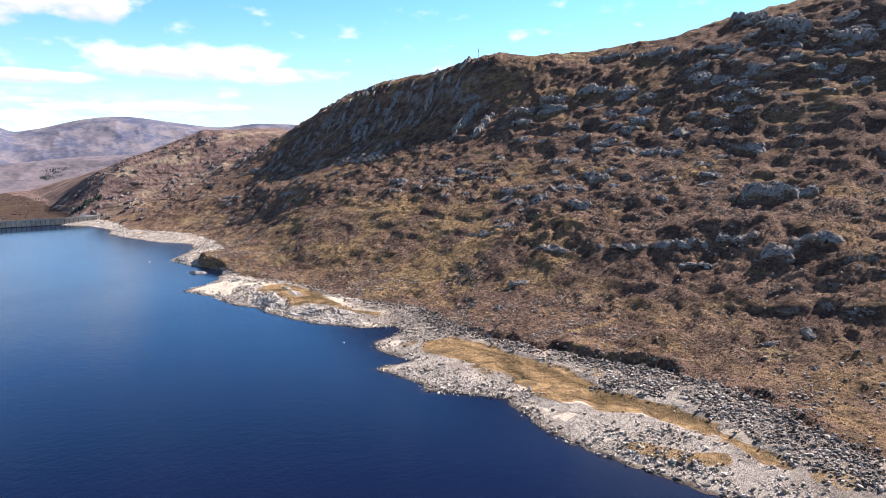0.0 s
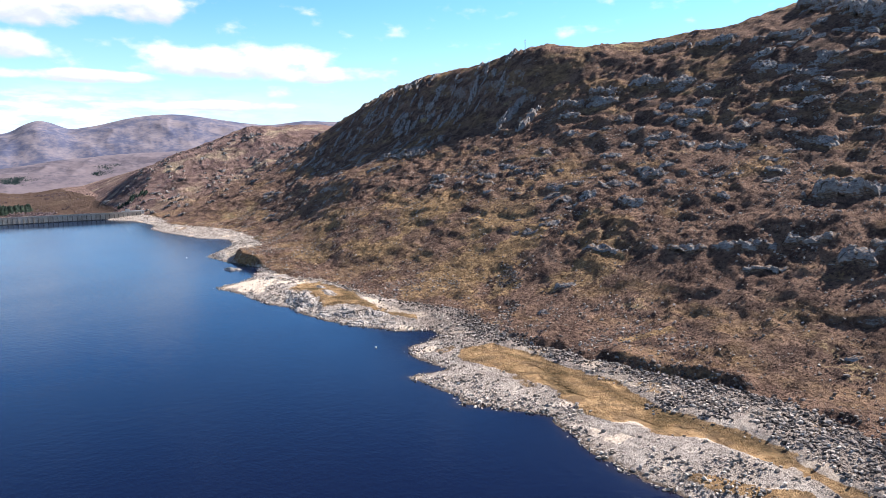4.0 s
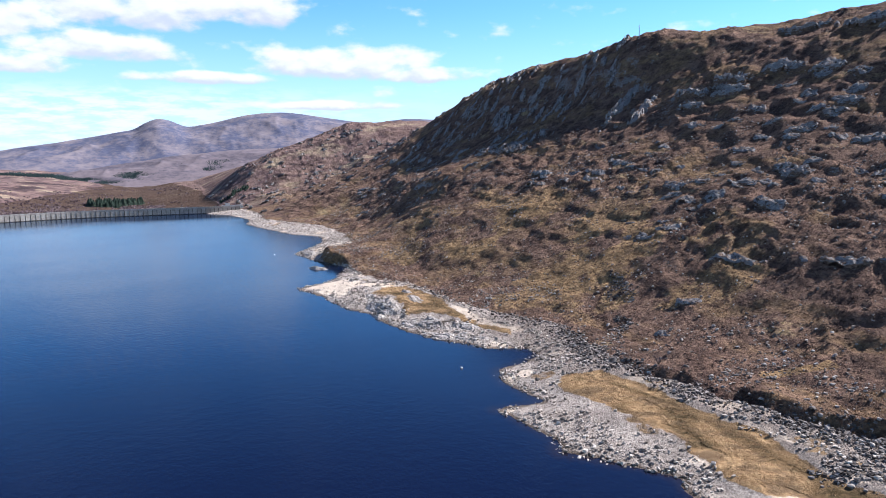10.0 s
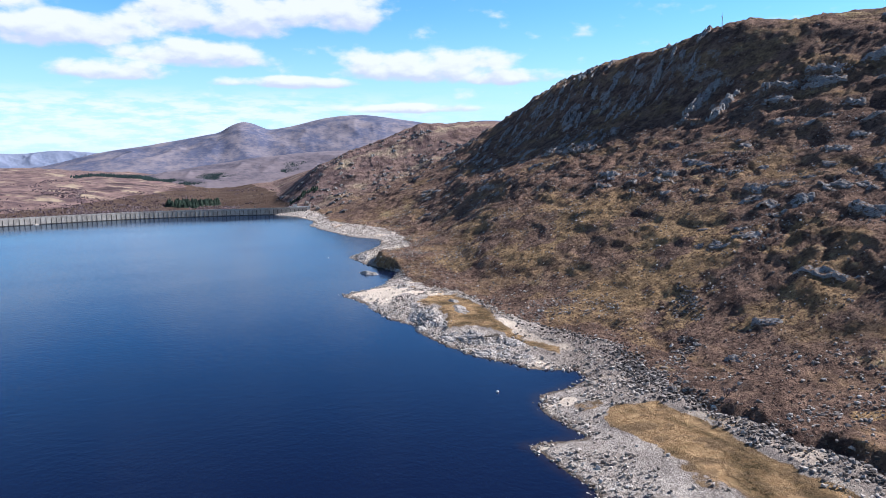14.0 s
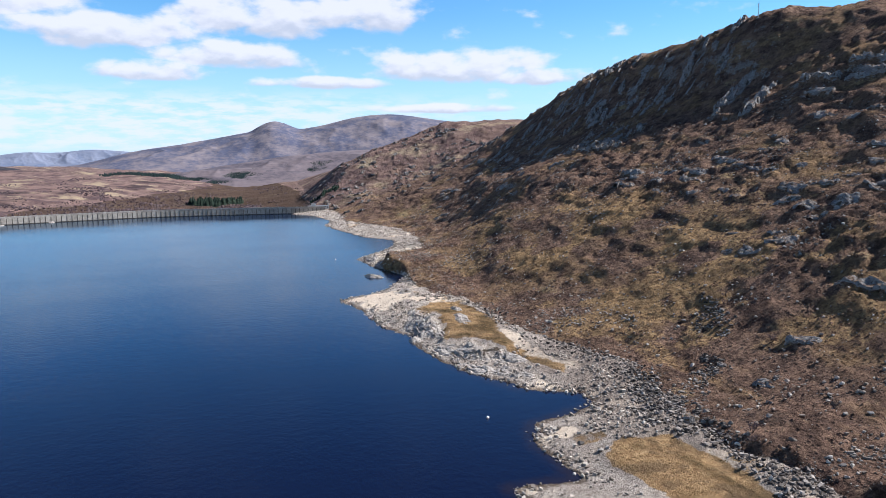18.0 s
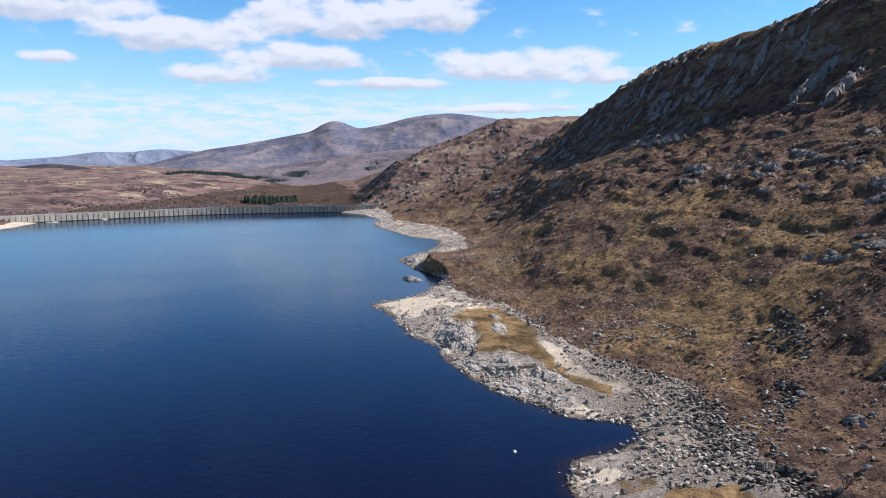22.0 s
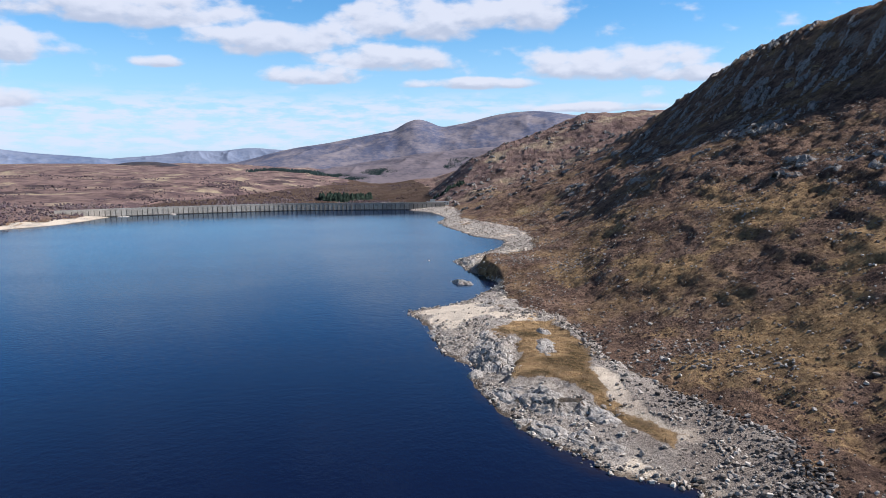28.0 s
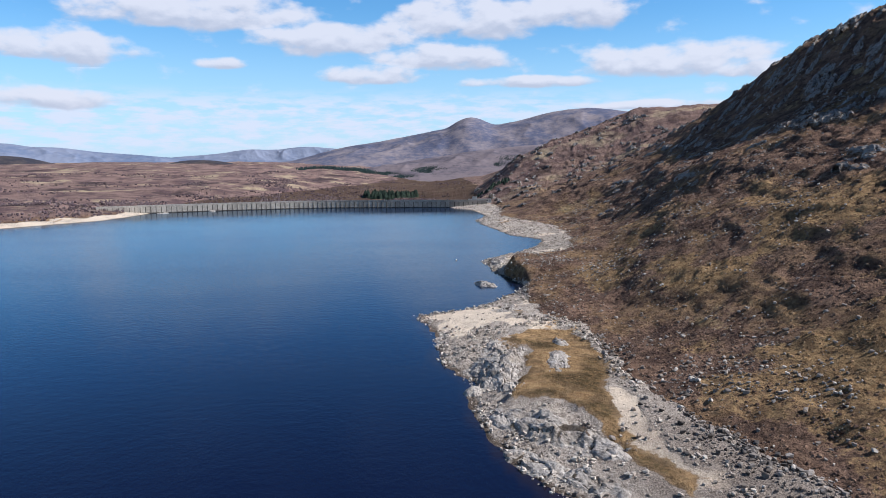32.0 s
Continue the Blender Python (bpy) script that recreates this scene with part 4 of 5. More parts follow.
for k, (x, y, ln, wd, tl, az) in enumerate([
        (425, 78, 54, 32, 7.5, 100), (359, 46, 26, 15, 5.5, 100), (332, 190, 34, 9, 3.2, 97), (342, 142, 36, 9, 3.2, 100), (354, 106, 36, 9, 3.6, 105),
        (366, 76, 34, 9, 3.6, 100), (372, 32, 38, 9, 3.2, 92), (341, 86, 28, 8, 2.8, 110), (425, 223, 26, 15, 5.5, 95), (383, 210, 22, 12, 4.5, 98),
        (398, 462, 28, 12, 5.0, 95), (424, 628, 38, 11, 4.5, 97), (450, 590, 52, 13, 5.5, 97), (387, 692, 42, 10, 4.0, 94), (375, 438, 26, 12, 4.0, 95),
        (525, 500, 84, 17, 7.0, 15), (512, 455, 56, 15, 6.0, 20), (531, 412, 42, 18, 7.0, 97), (552, 382, 42, 17, 7.0, 95), (567, 342, 42, 16, 6.0, 95),
        (534, 369, 36, 16, 6.0, 95), (513, 395, 34, 14, 5.0, 95), (562, 297, 32, 14, 5.0, 95), (695, 238, 74, 24, 9.0, 60), (654, 181, 62, 22, 8.0, 65),
        (630, 116, 54, 20, 7.0, 75), (642, 378, 54, 15, 6.0, 95), (629, 311, 62, 15, 6.0, 95), (622, 233, 62, 15, 6.0, 92), (593, 811, 40, 15, 8.0, 60)]):
    outcrop("rock_outcrop", x, y, ln, wd, tl, az, 300 + k, "broad grey crag standing out of the heather hillside", "rock", "crags on the hillside",
            0.8 if x < 480 else 1.0, 3.4, rock=M_BEDROCK, shoulder=0.6, scarp=0.8, ragged=0.55, jumble=0.6)
for k, (x, y, s) in enumerate(crags):
    given = (x, y, 22 * s, 12 * s, 2.3 * s, 98 + crag_rnd.uniform(-25, 25), 400 + k)
    if k < 190:
        outcrop("rock_outcrop", *given, "weathered grey crag breaking out of the heather slope", "rock", "crags on the hillside",
                0.65 if x < 420 else 0.85, 2.4, rock=M_BEDROCK, shoulder=0.6, scarp=0.8, ragged=0.6, jumble=0.7)
    else:
        joined.append(outcrop("", *given, "", "", "", 1.0, 2.6, shoulder=0.6, scarp=0.8, ragged=0.6, jumble=0.7, loose=True))
# the hill beyond, and bare streaks down the steep shaded flank
for k in range(240):
    x, y, s = crag_rnd.uniform(280, 600), crag_rnd.uniform(1010, 1560), crag_rnd.uniform(0.3, 0.9)
    joined.append(outcrop("", x, y, 24 * s, 13 * s, 5.5 * s, 98 + crag_rnd.uniform(-35, 35), 900 + k, "", "", "", 1.3, 3.0, shoulder=0.6, scarp=0.8, ragged=0.6, jumble=0.8, loose=True))
for k in range(120):
    x, y, s = crag_rnd.uniform(460, 625), crag_rnd.uniform(560, 960), crag_rnd.uniform(0.5, 1.5)
    joined.append(outcrop("", x, y, 26 * s, 7 * s, 3.4 * s, crag_rnd.uniform(5, 50), 800 + k, "", "", "", 1.2, 2.4, shoulder=0.5, loose=True, ragged=0.5, jumble=0.7))


def join_crags():
    first = np.cumsum([0] + [len(c[0]) for c in joined[:-1]])
    me = bpy.data.meshes.new("far_crags")
    me.from_pydata(np.concatenate([c[0] for c in joined]).tolist(), [], np.concatenate([c[1] + f for c, f in zip(joined, first)]).tolist())
    for key, k in (("joint", 2), ("rim", 3)):
        me.attributes.new(key, "FLOAT", "POINT").data.foreach_set("value", np.concatenate([c[k] for c in joined]).astype(np.float32))
    me.materials.append(M_BEDROCK)
    tagged(new("far_crags", me), "far grey crags and bare ribs on the steep hillsides", "rocks", kind="stuff")


join_crags()

# ---- boulders and stones ----
ROUND = [stone_shape(20 + k, 2, 0.8) for k in range(8)]
ROUGH = [block_shape(40 + k) for k in range(12)]


def scatter(count, x0, x1, y0, y1, accept, low, high, power, seed, sink=0.25):
    """Random spots with sizes between low and high metres; accept gives the chance at each."""
    rnd = np.random.RandomState(seed)
    x, y = rnd.uniform(x0, x1, count), rnd.uniform(y0, y1, count)
    keep = rnd.uniform(0, 1, count) < accept(x, y)
    x, y = x[keep], y[keep]
    r = (low + (high - low) * rnd.uniform(0, 1, len(x)) ** power) / 2
    z = ground_z(x, y) + r * (0.75 - 2 * sink)
    return np.stack([x, y, z, r * rnd.uniform(0.8, 1.35, len(x)), r * rnd.uniform(0.75, 1.1, len(x)), r * rnd.uniform(0.7, 1.1, len(x)),
                     rnd.uniform(0, 6.28, len(x)), rnd.uniform(-0.4, 0.4, len(x))], 1)


BLOCKS = [[(222, 126), (219, 108), (226, 90)], [(206, 46), (226, 46), (226, 28), (207, 32)], [(226, 8), (214, -16), (204, -40), (200, -70), (192, -115)],
          [(239, 224), (233, 205), (226, 186), (217, 170)], [(150, 14), (154, -4), (158, -22)], [(217, 122), (220, 98), (226, 77), (231, 57), (231, 36), (233, 14), (222, -10)], [(228, 170), (252, 196), (282, 222), (300, 252)]]


def bank_chance(x, y):
    u, b = zone(x, y)
    wide = [ease(outline_distance(x, y, line) + fbm(x, y, 12, 3, 501) * 11, reach, reach - 5) for line, reach in zip(BLOCKS, (9, 10, 16, 9, 7, 5.5, 3.2))]
    foot = 0.55 * ease(np.abs(b - 1), 7, 3) * ease(fbm(x, y, 26, 3, 502), -0.1, 0.1)
    return np.maximum(np.maximum.reduce(wide) * (0.2 + 0.8 * ease(fbm(x, y, 7, 3, 503), -0.25, 0.15)), foot) * (u > 3) * ease(y, 420, 260)


def margin_chance(x, y):
    u, b = zone(x, y)
    clear = ease(grass_edge(x, y), -1, 2) * (1 - 0.9 * sand_mask(x, y))
    return (u > -1.5) * (b < 2) * clear * (0.10 + 0.7 * ease(b, -32, -12) * ease(y, 300, 250) + 0.9 * ease(fbm(x, y, 18, 3, 505), -0.15, 0.3) + 0.9 * ease(u, 10, 3) * ease(fbm(x, y, 22, 3, 506), -0.25, 0.15))


def slope_chance(x, y):
    u, b = zone(x, y)
    return (b > 3) * (0.09 + 0.05 * ease(x, 360, 260) + 0.75 * ease(fbm(x, y, 24, 4, 509), 0.12, 0.42)) * ease(x, 640, 380)


bank = scatter(150000, 160, 300, -170, 420, bank_chance, 0.45, 2.5, 3.8, 11)
margin = scatter(110000, 138, 300, -170, 700, margin_chance, 0.4, 2.1, 4.0, 12, 0.12)
far_margin = scatter(9000, 195, 310, 560, 1115, lambda x, y: (zone(x, y)[0] > -1) * (zone(x, y)[1] < 3) * 0.8, 0.6, 2.4, 3.0, 13, 0.2)
slope = scatter(150000, 215, 640, -170, 900, slope_chance, 0.5, 2.3, 3.4, 14)
spill = scatter(800, 130, 230, -60, 460, lambda x, y: (zone(x, y)[0] > -5) * (zone(x, y)[0] < 1.5) * 0.6, 0.5, 1.4, 2.5, 15, 0.1)
# the largest, nearest ones are boulders of their own
shapes_me = []
for k, (v, f) in enumerate(ROUND):
    me = bpy.data.meshes.new("boulder")
    me.from_pydata(v.tolist(), [], f.tolist())
    me.materials.append(M_STONE)
    shapes_me.append(me)
WORDS = {"bank": "grey angular boulder in the block field below the bank", "margin": "pale grey boulder on the stony shore", "slope": "lichened grey boulder in the heather"}
rest = {}
for key, spots, count, limit in (("bank", bank, 90, (-60, 260)), ("margin", margin, 110, (-40, 400)), ("slope", slope, 100, (-20, 420))):
    ok = (spots[:, 1] > limit[0]) & (spots[:, 1] < limit[1]) & (spots[:, 0] < 330)
    rank = np.argsort(-np.where(ok, spots[:, 3], 0))
    for k in rank[:count]:
        x, y, z, sx, sy, sz, turn, tilt = (float(v) for v in spots[k])
        ob = new("boulder", shapes_me[k % len(shapes_me)])
        ob.matrix_basis = Matrix.LocRotScale((x, y, z), Euler((0, tilt, turn)), (sx, sy, sz))
        tagged(ob, WORDS[key], "boulder", {"bank": "boulders below the bank", "margin": "boulders on the shore", "slope": "boulders on the slope"}[key])
    rest[key] = spots[rank[count:]]
# stones close to the bank take the shade-darkened block tones
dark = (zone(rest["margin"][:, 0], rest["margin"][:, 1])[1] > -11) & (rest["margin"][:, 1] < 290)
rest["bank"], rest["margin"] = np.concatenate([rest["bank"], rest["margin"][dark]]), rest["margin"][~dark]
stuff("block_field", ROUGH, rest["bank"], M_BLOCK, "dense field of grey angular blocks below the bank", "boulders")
stuff("shore_stones", ROUGH, np.concatenate([rest["margin"], spill, far_margin]), M_SHINGLE, "pale stones and cobbles along the water's edge", "stones")
stuff("hillside_stones", ROUGH, rest["slope"], M_STONE, "scattered grey stones over the heather slope", "stones")


# ---- heather and grass tufts ----
def tuft_shape(seed, sides=4):
    rnd = random.Random(seed)
    ring = [(math.cos(a) * rnd.uniform(0.8, 1.2), math.sin(a) * rnd.uniform(0.8, 1.2), -0.2) for a in (k * 2 * math.pi / sides for k in range(sides))]
    mid = [(x * 0.6 + rnd.uniform(-0.1, 0.1), y * 0.6 + rnd.uniform(-0.1, 0.1), rnd.uniform(0.55, 0.8)) for x, y, _ in ring]
    v = np.array(ring + mid + [(rnd.uniform(-0.2, 0.2), rnd.uniform(-0.2, 0.2), 1.0)])
    f = []
    for k in range(sides):
        j = (k + 1) % sides
        f += [(k, j, sides + j), (k, sides + j, sides + k), (sides + k, sides + j, 2 * sides)]
    return v, np.array(f)


def tuft_chance(x, y):
    u, b = zone(x, y)
    return (b > 2) * (0.35 + 0.65 * ease(fbm(x, y, 18, 3, 521), -0.2, 0.3)) * ease(x, 560, 330)


TUFTS = [tuft_shape(60 + k) for k in range(6)]
tufts = scatter(150000, 178, 560, -170, 760, tuft_chance, 0.4, 1.6, 2.6, 16, 0.3)
tufts[:, 2] -= tufts[:, 3] * 0.12
tufts[:, 5] *= 0.7
stuff("heather_tufts", TUFTS, tufts, M_HEATHER, "brown winter heather and grass tufts on the slope", "heather")


def turf_chance(x, y):
    return ease(grass_edge(x, y), 0, -3) * (zone(x, y)[0] > 6) * ease(outline_distance(x, y, CHANNEL), 3, 6) * ease(fbm(x, y, 9, 3, 531), -0.3, 0.2)


M_STRAW = island_material("dead_grass", ((0.22, 0.148, 0.072), (0.32, 0.22, 0.112), (0.42, 0.305, 0.165)), 0.95, 3)
stuff("grass_tufts", TUFTS, scatter(9000, 170, 230, -50, 390, turf_chance, 0.25, 0.6, 2.0, 17, 0.35), M_STRAW, "bleached winter grass on the shore flat", "grass")


# ---- the dam ----
def smooth_line(points, spacing):
    pts = [Vector((x, y, 0)) for x, y in points]
    dense = []
    for i in range(len(pts) - 1):
        p0, p1, p2, p3 = pts[max(i - 1, 0)], pts[i], pts[i + 1], pts[min(i + 2, len(pts) - 1)]
        for k in range(40):
            t = k / 40
            dense.append(0.5 * (2 * p1 + (p2 - p0) * t + (2 * p0 - 5 * p1 + 4 * p2 - p3) * t * t + (3 * p1 - p0 - 3 * p2 + p3) * t ** 3))
    dense.append(pts[-1])
    out, carry = [dense[0]], 0.0
    for a, c in zip(dense, dense[1:]):
        d = (c - a).length
        while carry + d >= spacing:
            a = a + (c - a).normalized() * (spacing - carry)
            d, carry = (c - a).length, 0.0
            out.append(a.copy())
        carry += d
    return out


def build_dam():
    bay, crest = 6.75, 10.0
    line = smooth_line(DAM, bay)
    dam = thing("dam", pose(0, 1120, 0), "long curved grey concrete gravity dam with dark vertical joints", "dam")
    back = Matrix.Translation((0, -1120, 0))
    bm = bmesh.new()
    # upright water face, sloping back
    section = [(-0.0, -22.0), (0.0, crest), (3.6, crest), (3.6, crest - 3), (22.0, -22.0)]
    ring = [[bm.verts.new((s * bay / 2 * 0.998, y, z)) for y, z in section] for s in (-1, 1)]
    bm.faces.new(ring[0][::-1])
    bm.faces.new(ring[1])
    for k in range(5):
        bm.faces.new((ring[0][k], ring[0][(k + 1) % 5], ring[1][(k + 1) % 5], ring[1][k]))
    bmesh.ops.recalc_face_normals(bm, faces=bm.faces[:])
    panel = mesh_of("panel", bm, M_CONCRETE)
    # joint rib, its dark colour stands for the shadow it throws
    bm = bmesh.new()
    box(bm, (0.8, 0.4, 20 + crest - 1.4), (0, -0.2, (crest - 1.4 - 20) / 2), 0.12)
    pier = mesh_of("pier", bm, M_STAIN_SHADOW)
    bm = bmesh.new()
    box(bm, (bay * 0.996, 0.5, 1.1), (0, 0.05, crest + 0.55), 0.06)
    box(bm, (bay * 0.996, 0.8, 0.25), (0, 0.05, crest + 1.2), 0.05)
    parapet = mesh_of("parapet", bm, M_COPING)
    bm = bmesh.new()
    box(bm, (bay * 0.998, 0.12, 2.0), (0, -0.055, 0.0), 0.03)
    mark = mesh_of("waterline_band", bm, M_STAIN_SHADOW)
    for a, c in zip(line, line[1:]):
        mid, d = (a + c) / 2, c - a
        m = back @ Matrix.Translation(mid) @ Matrix.Rotation(math.atan2(d.y, d.x) + math.pi, 4, "Z")
        piece("panel", panel, dam, m)
        piece("parapet", parapet, dam, m)
        piece("waterline_band", mark, dam, m, "dark wet band at the waterline")
        piece("pier", pier, dam, back @ Matrix.Translation(a) @ Matrix.Rotation(math.atan2(d.y, d.x) + math.pi, 4, "Z"), "joint rib coloured dark as the shadow line beside it")
    return dam


build_dam()


def build_house():
    """The long low gatehouse at the end of the dam."""
    gz = 7.5
    house = thing("gatehouse", pose(254, 1139, gz, 0, 0, -3), "long low pale gatehouse at the end of the dam", "building")
    bm = bmesh.new()
    box(bm, (34, 7, 5), (0, 0, 1.0), 0.08)
    part("wall", bm, M_RENDER, house)
    bm = bmesh.new()
    box(bm, (35.2, 8.2, 0.45), (0, 0, 3.7), 0.06)
    part("roof", bm, M_SLATE, house, "flat grey sheet roof")
    bm = bmesh.new()
    box(bm, (7, 5, 3.2), (-8, 0, 5.4), 0.08)
    part("hoist_room", bm, M_RENDER, house)
    bm = bmesh.new()
    box(bm, (7.8, 5.8, 0.3), (-8, 0, 7.1), 0.05)
    part("hoist_roof", bm, M_SLATE, house)
    for x in (-14, -9, -4, 1, 6, 11):
        bm = bmesh.new()
        box(bm, (2.2, 0.12, 1.2), (x, -3.52, 1.9), 0.02)
        part("window", bm, M_GLASS, house, "dark window")
    bm = bmesh.new()
    box(bm, (1.6, 0.14, 2.4), (15, -3.52, 1.2), 0.02)
    part("door", bm, M_SLATE, house)


build_house()


# ---- the mast on the summit ----
def build_mast():
    x, y = 610.0, 566.0
    mast = thing("radio_mast", pose(x, y, float(ground_z(x, y)[0]) - 0.3), "slim grey steel lattice mast on the hilltop", "mast")
    for k in range(3):
        a = k * 2 * math.pi / 3
        bm = bmesh.new()
        rod(bm, (0.55 * math.cos(a), 0.55 * math.sin(a), 0), (0.35 * math.cos(a), 0.35 * math.sin(a), 15), 0.12, 0.1)
        part("leg", bm, M_STEEL, mast)
        bm = bmesh.new()
        c = a + 2 * math.pi / 3
        for h in range(12):
            r1, r2 = 0.55 - 0.2 * h / 12, 0.55 - 0.2 * (h + 1) / 12
            rod(bm, (r1 * math.cos(a), r1 * math.sin(a), h * 1.25), (r2 * math.cos(c), r2 * math.sin(c), h * 1.25 + 1.25), 0.05, sides=5)
        part("bracing", bm, M_STEEL, mast)
    bm = bmesh.new()
    rod(bm, (0, 0, 14.6), (0, 0, 18), 0.1, 0.06)
    part("aerial", bm, M_STEEL, mast)
    bm = bmesh.new()
    bmesh.ops.create_cone(bm, cap_ends=True, segments=16, radius1=0.7, radius2=0.5, depth=0.4, matrix=Matrix.Translation((-0.8, 0, 13)) @ Matrix.Rotation(radians(90), 4, "Y"))
    part("dish", bm, M_WHITE, mast, "white drum dish")
    bm = bmesh.new()
    box(bm, (2.6, 2.6, 0.8), (0, 0, 0.2), 0.08)
    part("footing", bm, M_COPING, mast)


build_mast()


# ---- buoys ----
def build_buoy(x, y, size):
    buoy = thing("buoy", pose(x, y, 0), "white mooring buoy floating on dark water", "buoy", "buoys on the lake")
    bm = bmesh.new()
    bmesh.ops.create_uvsphere(bm, u_segments=20, v_segments=12, radius=size, matrix=Matrix.Translation((0, 0, size * 0.35)) @ Matrix.Diagonal((1, 1, 0.85, 1)))
    part("float", bm, M_WHITE, buoy, smooth=True)
    bm = bmesh.new()
    bmesh.ops.create_cone(bm, cap_ends=True, segments=20, radius1=size * 1.03, radius2=size * 1.03, depth=size * 0.18, matrix=Matrix.Translation((0, 0, size * 0.3)))
    part("band", bm, M_ORANGE, buoy, "faded red band")
    bm = bmesh.new()
    rod(bm, (0, 0, size * 1.1), (0, 0, size * 1.5), size * 0.12)
    rod(bm, (-size * 0.2, 0, size * 1.5), (size * 0.2, 0, size * 1.5), size * 0.08)
    part("eye", bm, M_STEEL, buoy, "steel mooring eye")


build_buoy(163, 203, 0.62)
build_buoy(183, 606, 0.6)


# ---- trees ----
def crown_shape(seed, tiers=7, height=1.0, radius=0.3):
    """A conifer's crown: drooping ragged tiers."""
    rnd = random.Random(seed)
    v, f = [], []
    for t in range(tiers):
        z0, z1 = 0.03 + 0.9 * t / tiers, 0.03 + 0.9 * (t + 1.7) / tiers
        r = radius * (1 - t / tiers) ** 0.8 + 0.02
        n = 9
        base = len(v)
        for k in range(n):
            a = 2 * math.pi * k / n + t
            q = r * rnd.uniform(0.6, 1.2)
            v.append((math.cos(a) * q, math.sin(a) * q, (z0 - rnd.uniform(0, 0.05)) * height))
        v.append((0, 0, min(z1, 1.0) * height))
        f += [(base + k, base + (k + 1) % n, base + n) for k in range(n)]
    return np.array(v), np.array(f)


CROWNS = [crown_shape(80 + k) for k in range(5)]


def build_conifers():
    models = []
    for k in range(4):
        tree = thing("conifer_tree", pose(0, 0, 0), "dark green spruce in a small plantation below the dam", "tree", "plantation below the dam")
        bm = bmesh.new()
        rod(bm, (0, 0, -0.6), (0, 0, 13), 0.28, 0.05)
        part("trunk", bm, M_BARK, tree)
        v, f = CROWNS[k]
        me = bpy.data.meshes.new("crown")
        me.from_pydata((v * 15).tolist(), [], f.tolist())
        me.materials.append(M_CONIFER)
        piece("crown", me, tree, Matrix())
        models.append(tree)
    rnd = random.Random(5)
    for k in range(170):
        # two blocks of the wood
        if k < 135:
            x = rnd.uniform(50, 165)
            y = rnd.uniform(1615, 1660) + max(0.0, x - 105) * 1.2
        else:
            x, y = rnd.uniform(268, 330), rnd.uniform(1300, 1340)
        m = pose(x, y, float(ground_z(x, y)[0]), 0, 0, rnd.uniform(0, 360))
        s = rnd.uniform(0.75, 1.15) * (1.0 if k < 135 else 0.5)
        model = models[k] if k < 4 else None
        if model:
            model.matrix_basis = m @ Matrix.Diagonal((s * 1.6, s * 1.6, s, 1))
        else:
            ob = copy_thing(models[k % 4], m)
            ob.scale = (s * 1.6, s * 1.6, s)


build_conifers()
# plantation strips up the valley
rnd = np.random.RandomState(31)
wa, wv = rnd.uniform(-4, 11, 24000), rnd.uniform(-0.80, -0.35, 24000)
keep = rnd.uniform(0, 1, 24000) < ease(fbm(wa * 40, wv * 400, 60, 3, 603), -0.35, -0.1) * ease(np.abs(wv + 0.60 - 0.018 * wa), 0.17, 0.09)
wa, wv = wa[keep], wv[keep]
side = along([a for a, _ in VALLEY_CREST], np.array([h for _, h in VALLEY_CREST], float), wa)
wr = 2750 + wv * 420
wood = np.zeros((len(wa), 8))
wood[:, 0], wood[:, 1] = HUB[0] + np.sin(np.radians(wa)) * wr, HUB[1] + np.cos(np.radians(wa)) * wr
wood[:, 2] = -32 + (side + 30) * (1 - np.abs(wv) ** 1.25)
wood[:, 6] = rnd.uniform(0, 6.28, len(wa))
wood[:, 3:6] = (6 + 3.5 * np.random.rand(len(wood), 1)) * np.array([[1.1, 1.1, 1.0]])
wood[:, 7] = 0
stuff("conifer_plantation", CROWNS, wood, M_HAZED_WOOD, "dark spruce plantation on the far valley side", "forest")


band = scatter(26000, -260, 480, 2250, 3150, lambda x, y: ease(outline_distance(x, y, [(-150, 2440), (0, 2560), (120, 2640), (230, 2790), (360, 3010)]), 85, 45) * ease(fbm(x, y, 120, 3, 607), -0.3, 0.0), 8.0, 13.0, 1.0, 35)
band[:, 2], band[:, 7] = ground_z(band[:, 0], band[:, 1]) - 0.5, 0
band[:, 3:6] = band[:, 5:6] * 1.8
stuff("conifer_plantation", CROWNS, band, M_HAZED_WOOD, "dark spruce plantation across the valley floor", "forest")


def bush_shape(seed):
    v, f = stone_shape(seed, 1, 1.0)
    rnd = np.random.RandomState(seed)
    return v * rnd.uniform(0.6, 1.3, (len(v), 1)), f


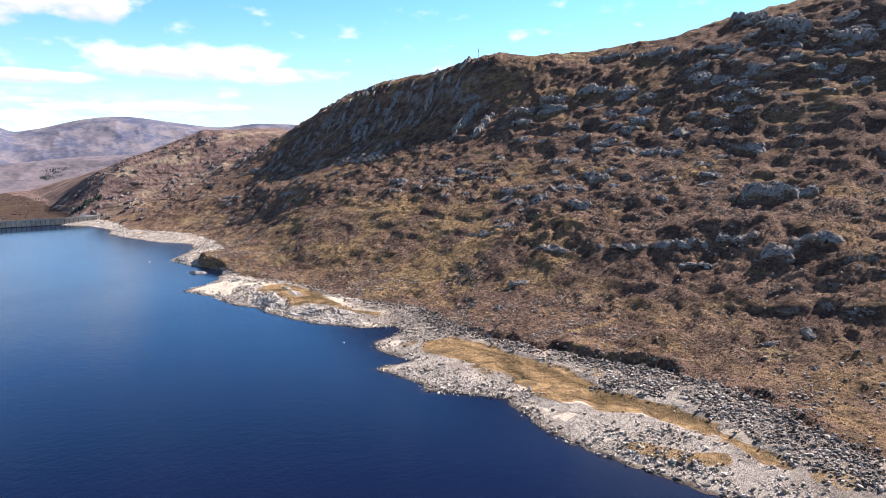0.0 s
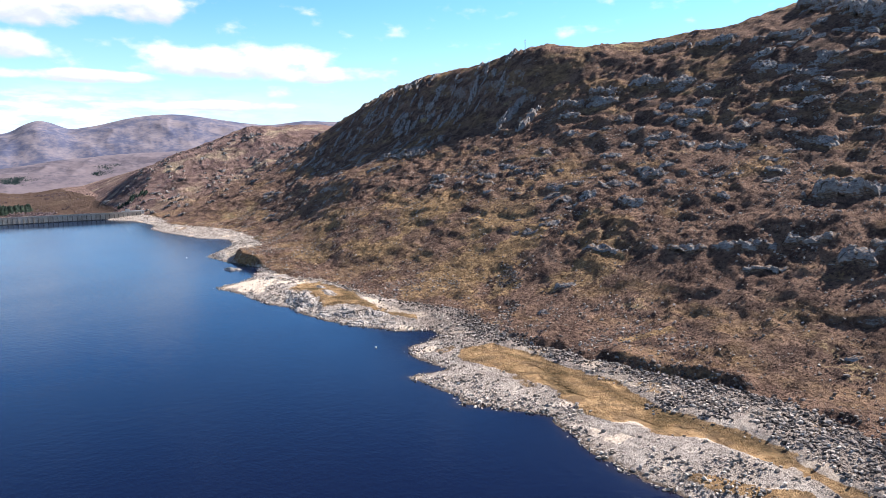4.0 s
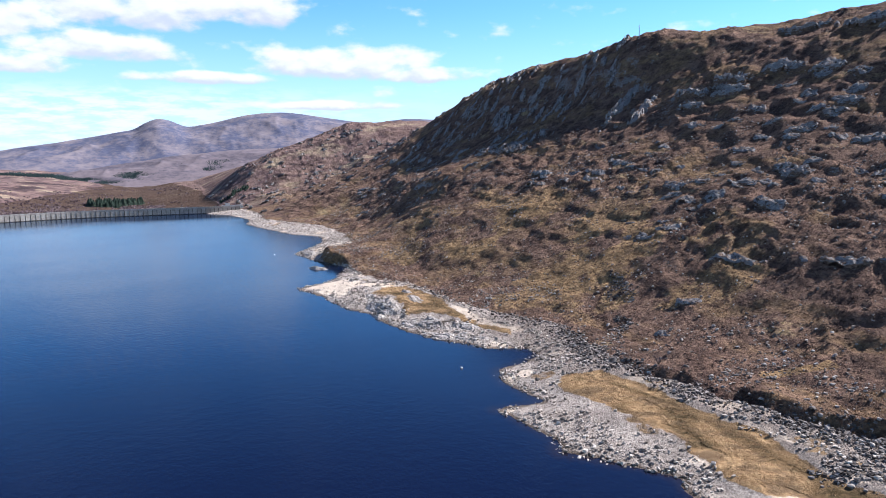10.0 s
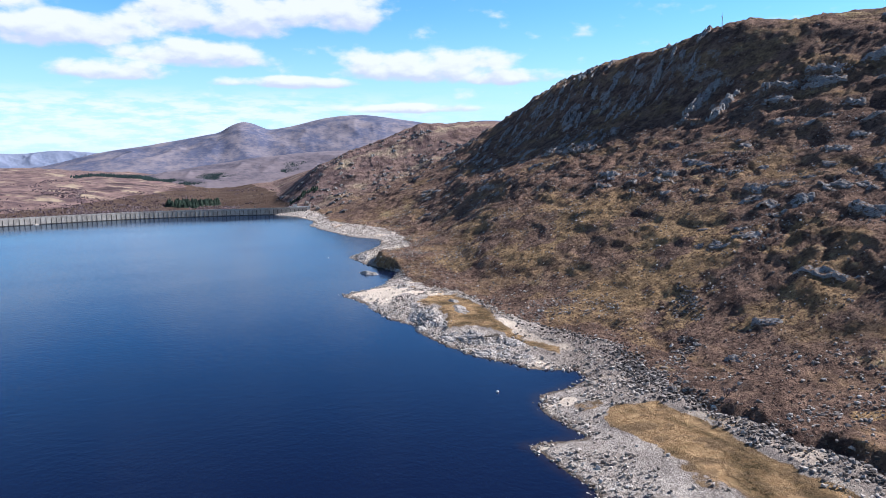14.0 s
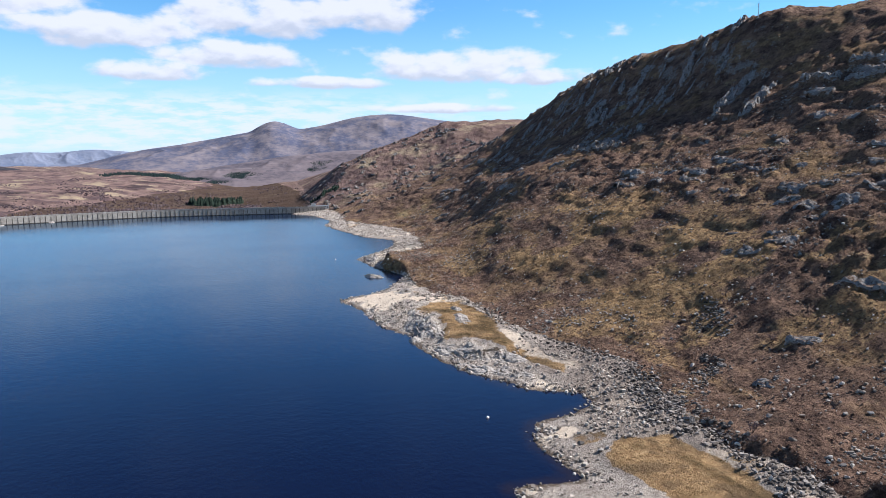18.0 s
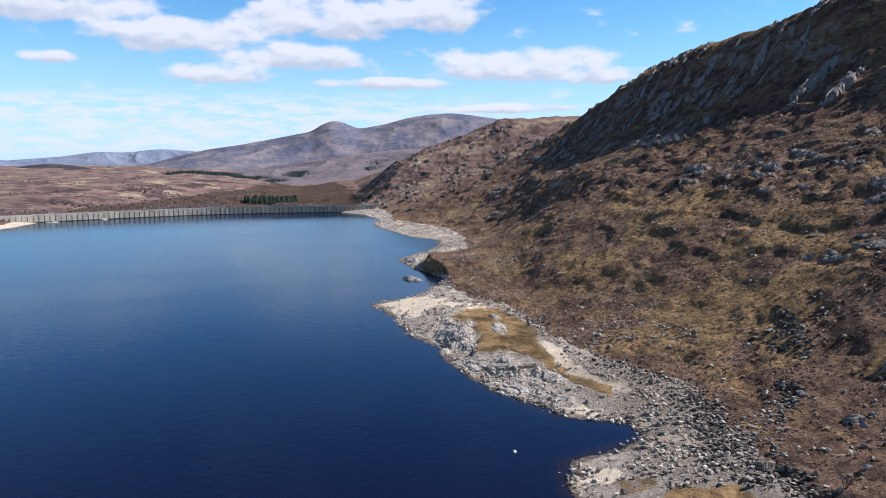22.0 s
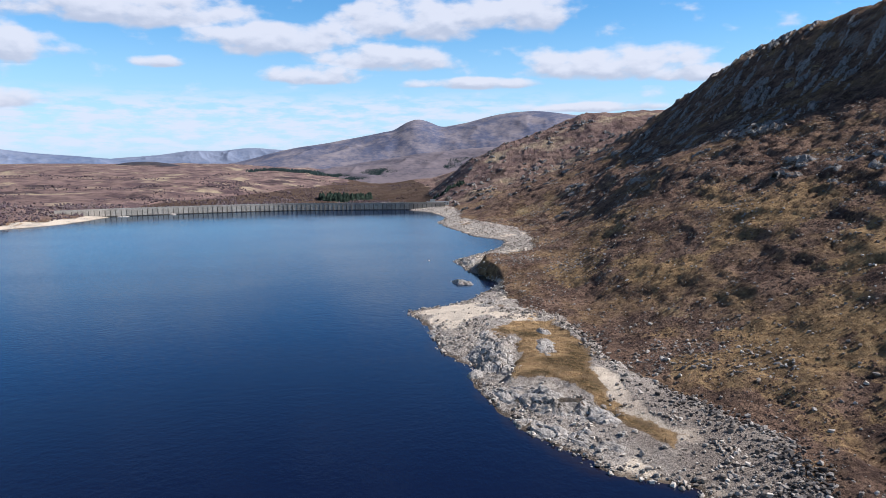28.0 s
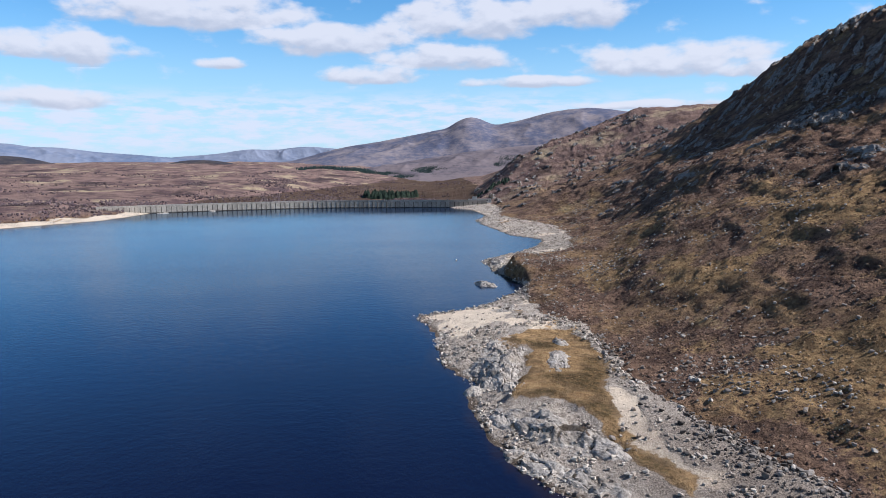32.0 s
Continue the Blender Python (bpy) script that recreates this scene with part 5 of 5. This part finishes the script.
BUSHES = [bush_shape(700 + k) for k in range(6)]
scrub = np.concatenate([
    scatter(9000, -330, 240, 1150, 1700, lambda x, y: ease(fbm(x, y, 80, 3, 611), -0.05, 0.3) * (zone(x, y)[0] > 40), 2.0, 5.5, 1.5, 22, 0.15),
    scatter(5000, -520, -215, 880, 1200, lambda x, y: (zone(x, y)[0] > 26) * ease(fbm(x, y, 40, 3, 613), -0.15, 0.2), 1.6, 5.0, 1.5, 23, 0.15),
    scatter(3000, -900, -100, 1200, 1900, lambda x, y: ease(fbm(x, y, 120, 3, 615), 0.1, 0.35), 2.0, 6.0, 1.5, 24, 0.15),
    scatter(6000, -250, 330, 1250, 2200, lambda x, y: ease(fbm(x, y, 90, 3, 617), 0.0, 0.25), 2.0, 5.5, 1.5, 25, 0.15)])
stuff("birch_scrub", BUSHES, scrub, M_SCRUB, "leafless purple-brown birch scrub behind the dam", "scrub")


# ---- leafless birches on the near slope ----
def build_bush(seed):
    rnd = random.Random(seed)
    bush = thing("birch_bush", pose(0, 0, 0), "leafless grey-brown birch bush on the heather slope", "bush", "bare bushes on the slope")
    twigs = bmesh.new()
    for k in range(6):
        a, lean = rnd.uniform(0, 6.28), rnd.uniform(0.25, 0.8)
        tip = Vector((math.cos(a) * lean * 2.0, math.sin(a) * lean * 2.0, rnd.uniform(2.2, 3.4)))
        bm = bmesh.new()
        rod(bm, (tip.x * 0.05, tip.y * 0.05, -0.3), tip, 0.07, 0.02, 5)
        part("stem", bm, M_BARK, bush)
        for j in range(26):
            root = tip * rnd.uniform(0.3, 1.0)
            end = root + Vector((rnd.gauss(0, 0.55), rnd.gauss(0, 0.55), rnd.uniform(0.1, 0.9)))
            rod(twigs, root, end, 0.03, 0.012, 3)
    part("twigs", twigs, M_SCRUB, bush, "fine purple-brown twigs")
    return bush


BUSH_SPOTS = [(229, 146, 1.15), (225, 141, 0.8), (299, 240, 1.0), (290, 201, 1.0), (246, 58, 1.0), (303, 245, 0.8), (316, 11, 0.9)]
bush_kinds = [build_bush(901 + k) for k in range(3)]
for k, (x, y, size) in enumerate(BUSH_SPOTS):
    m = pose(x, y, float(ground_z(x, y)[0]), 0, 0, 67 * k)
    ob = copy_thing(bush_kinds[k % 3], m) if k > 2 else bush_kinds[k]
    ob.matrix_basis = m
    ob.scale = (size * 1.25, size * 1.25, size)
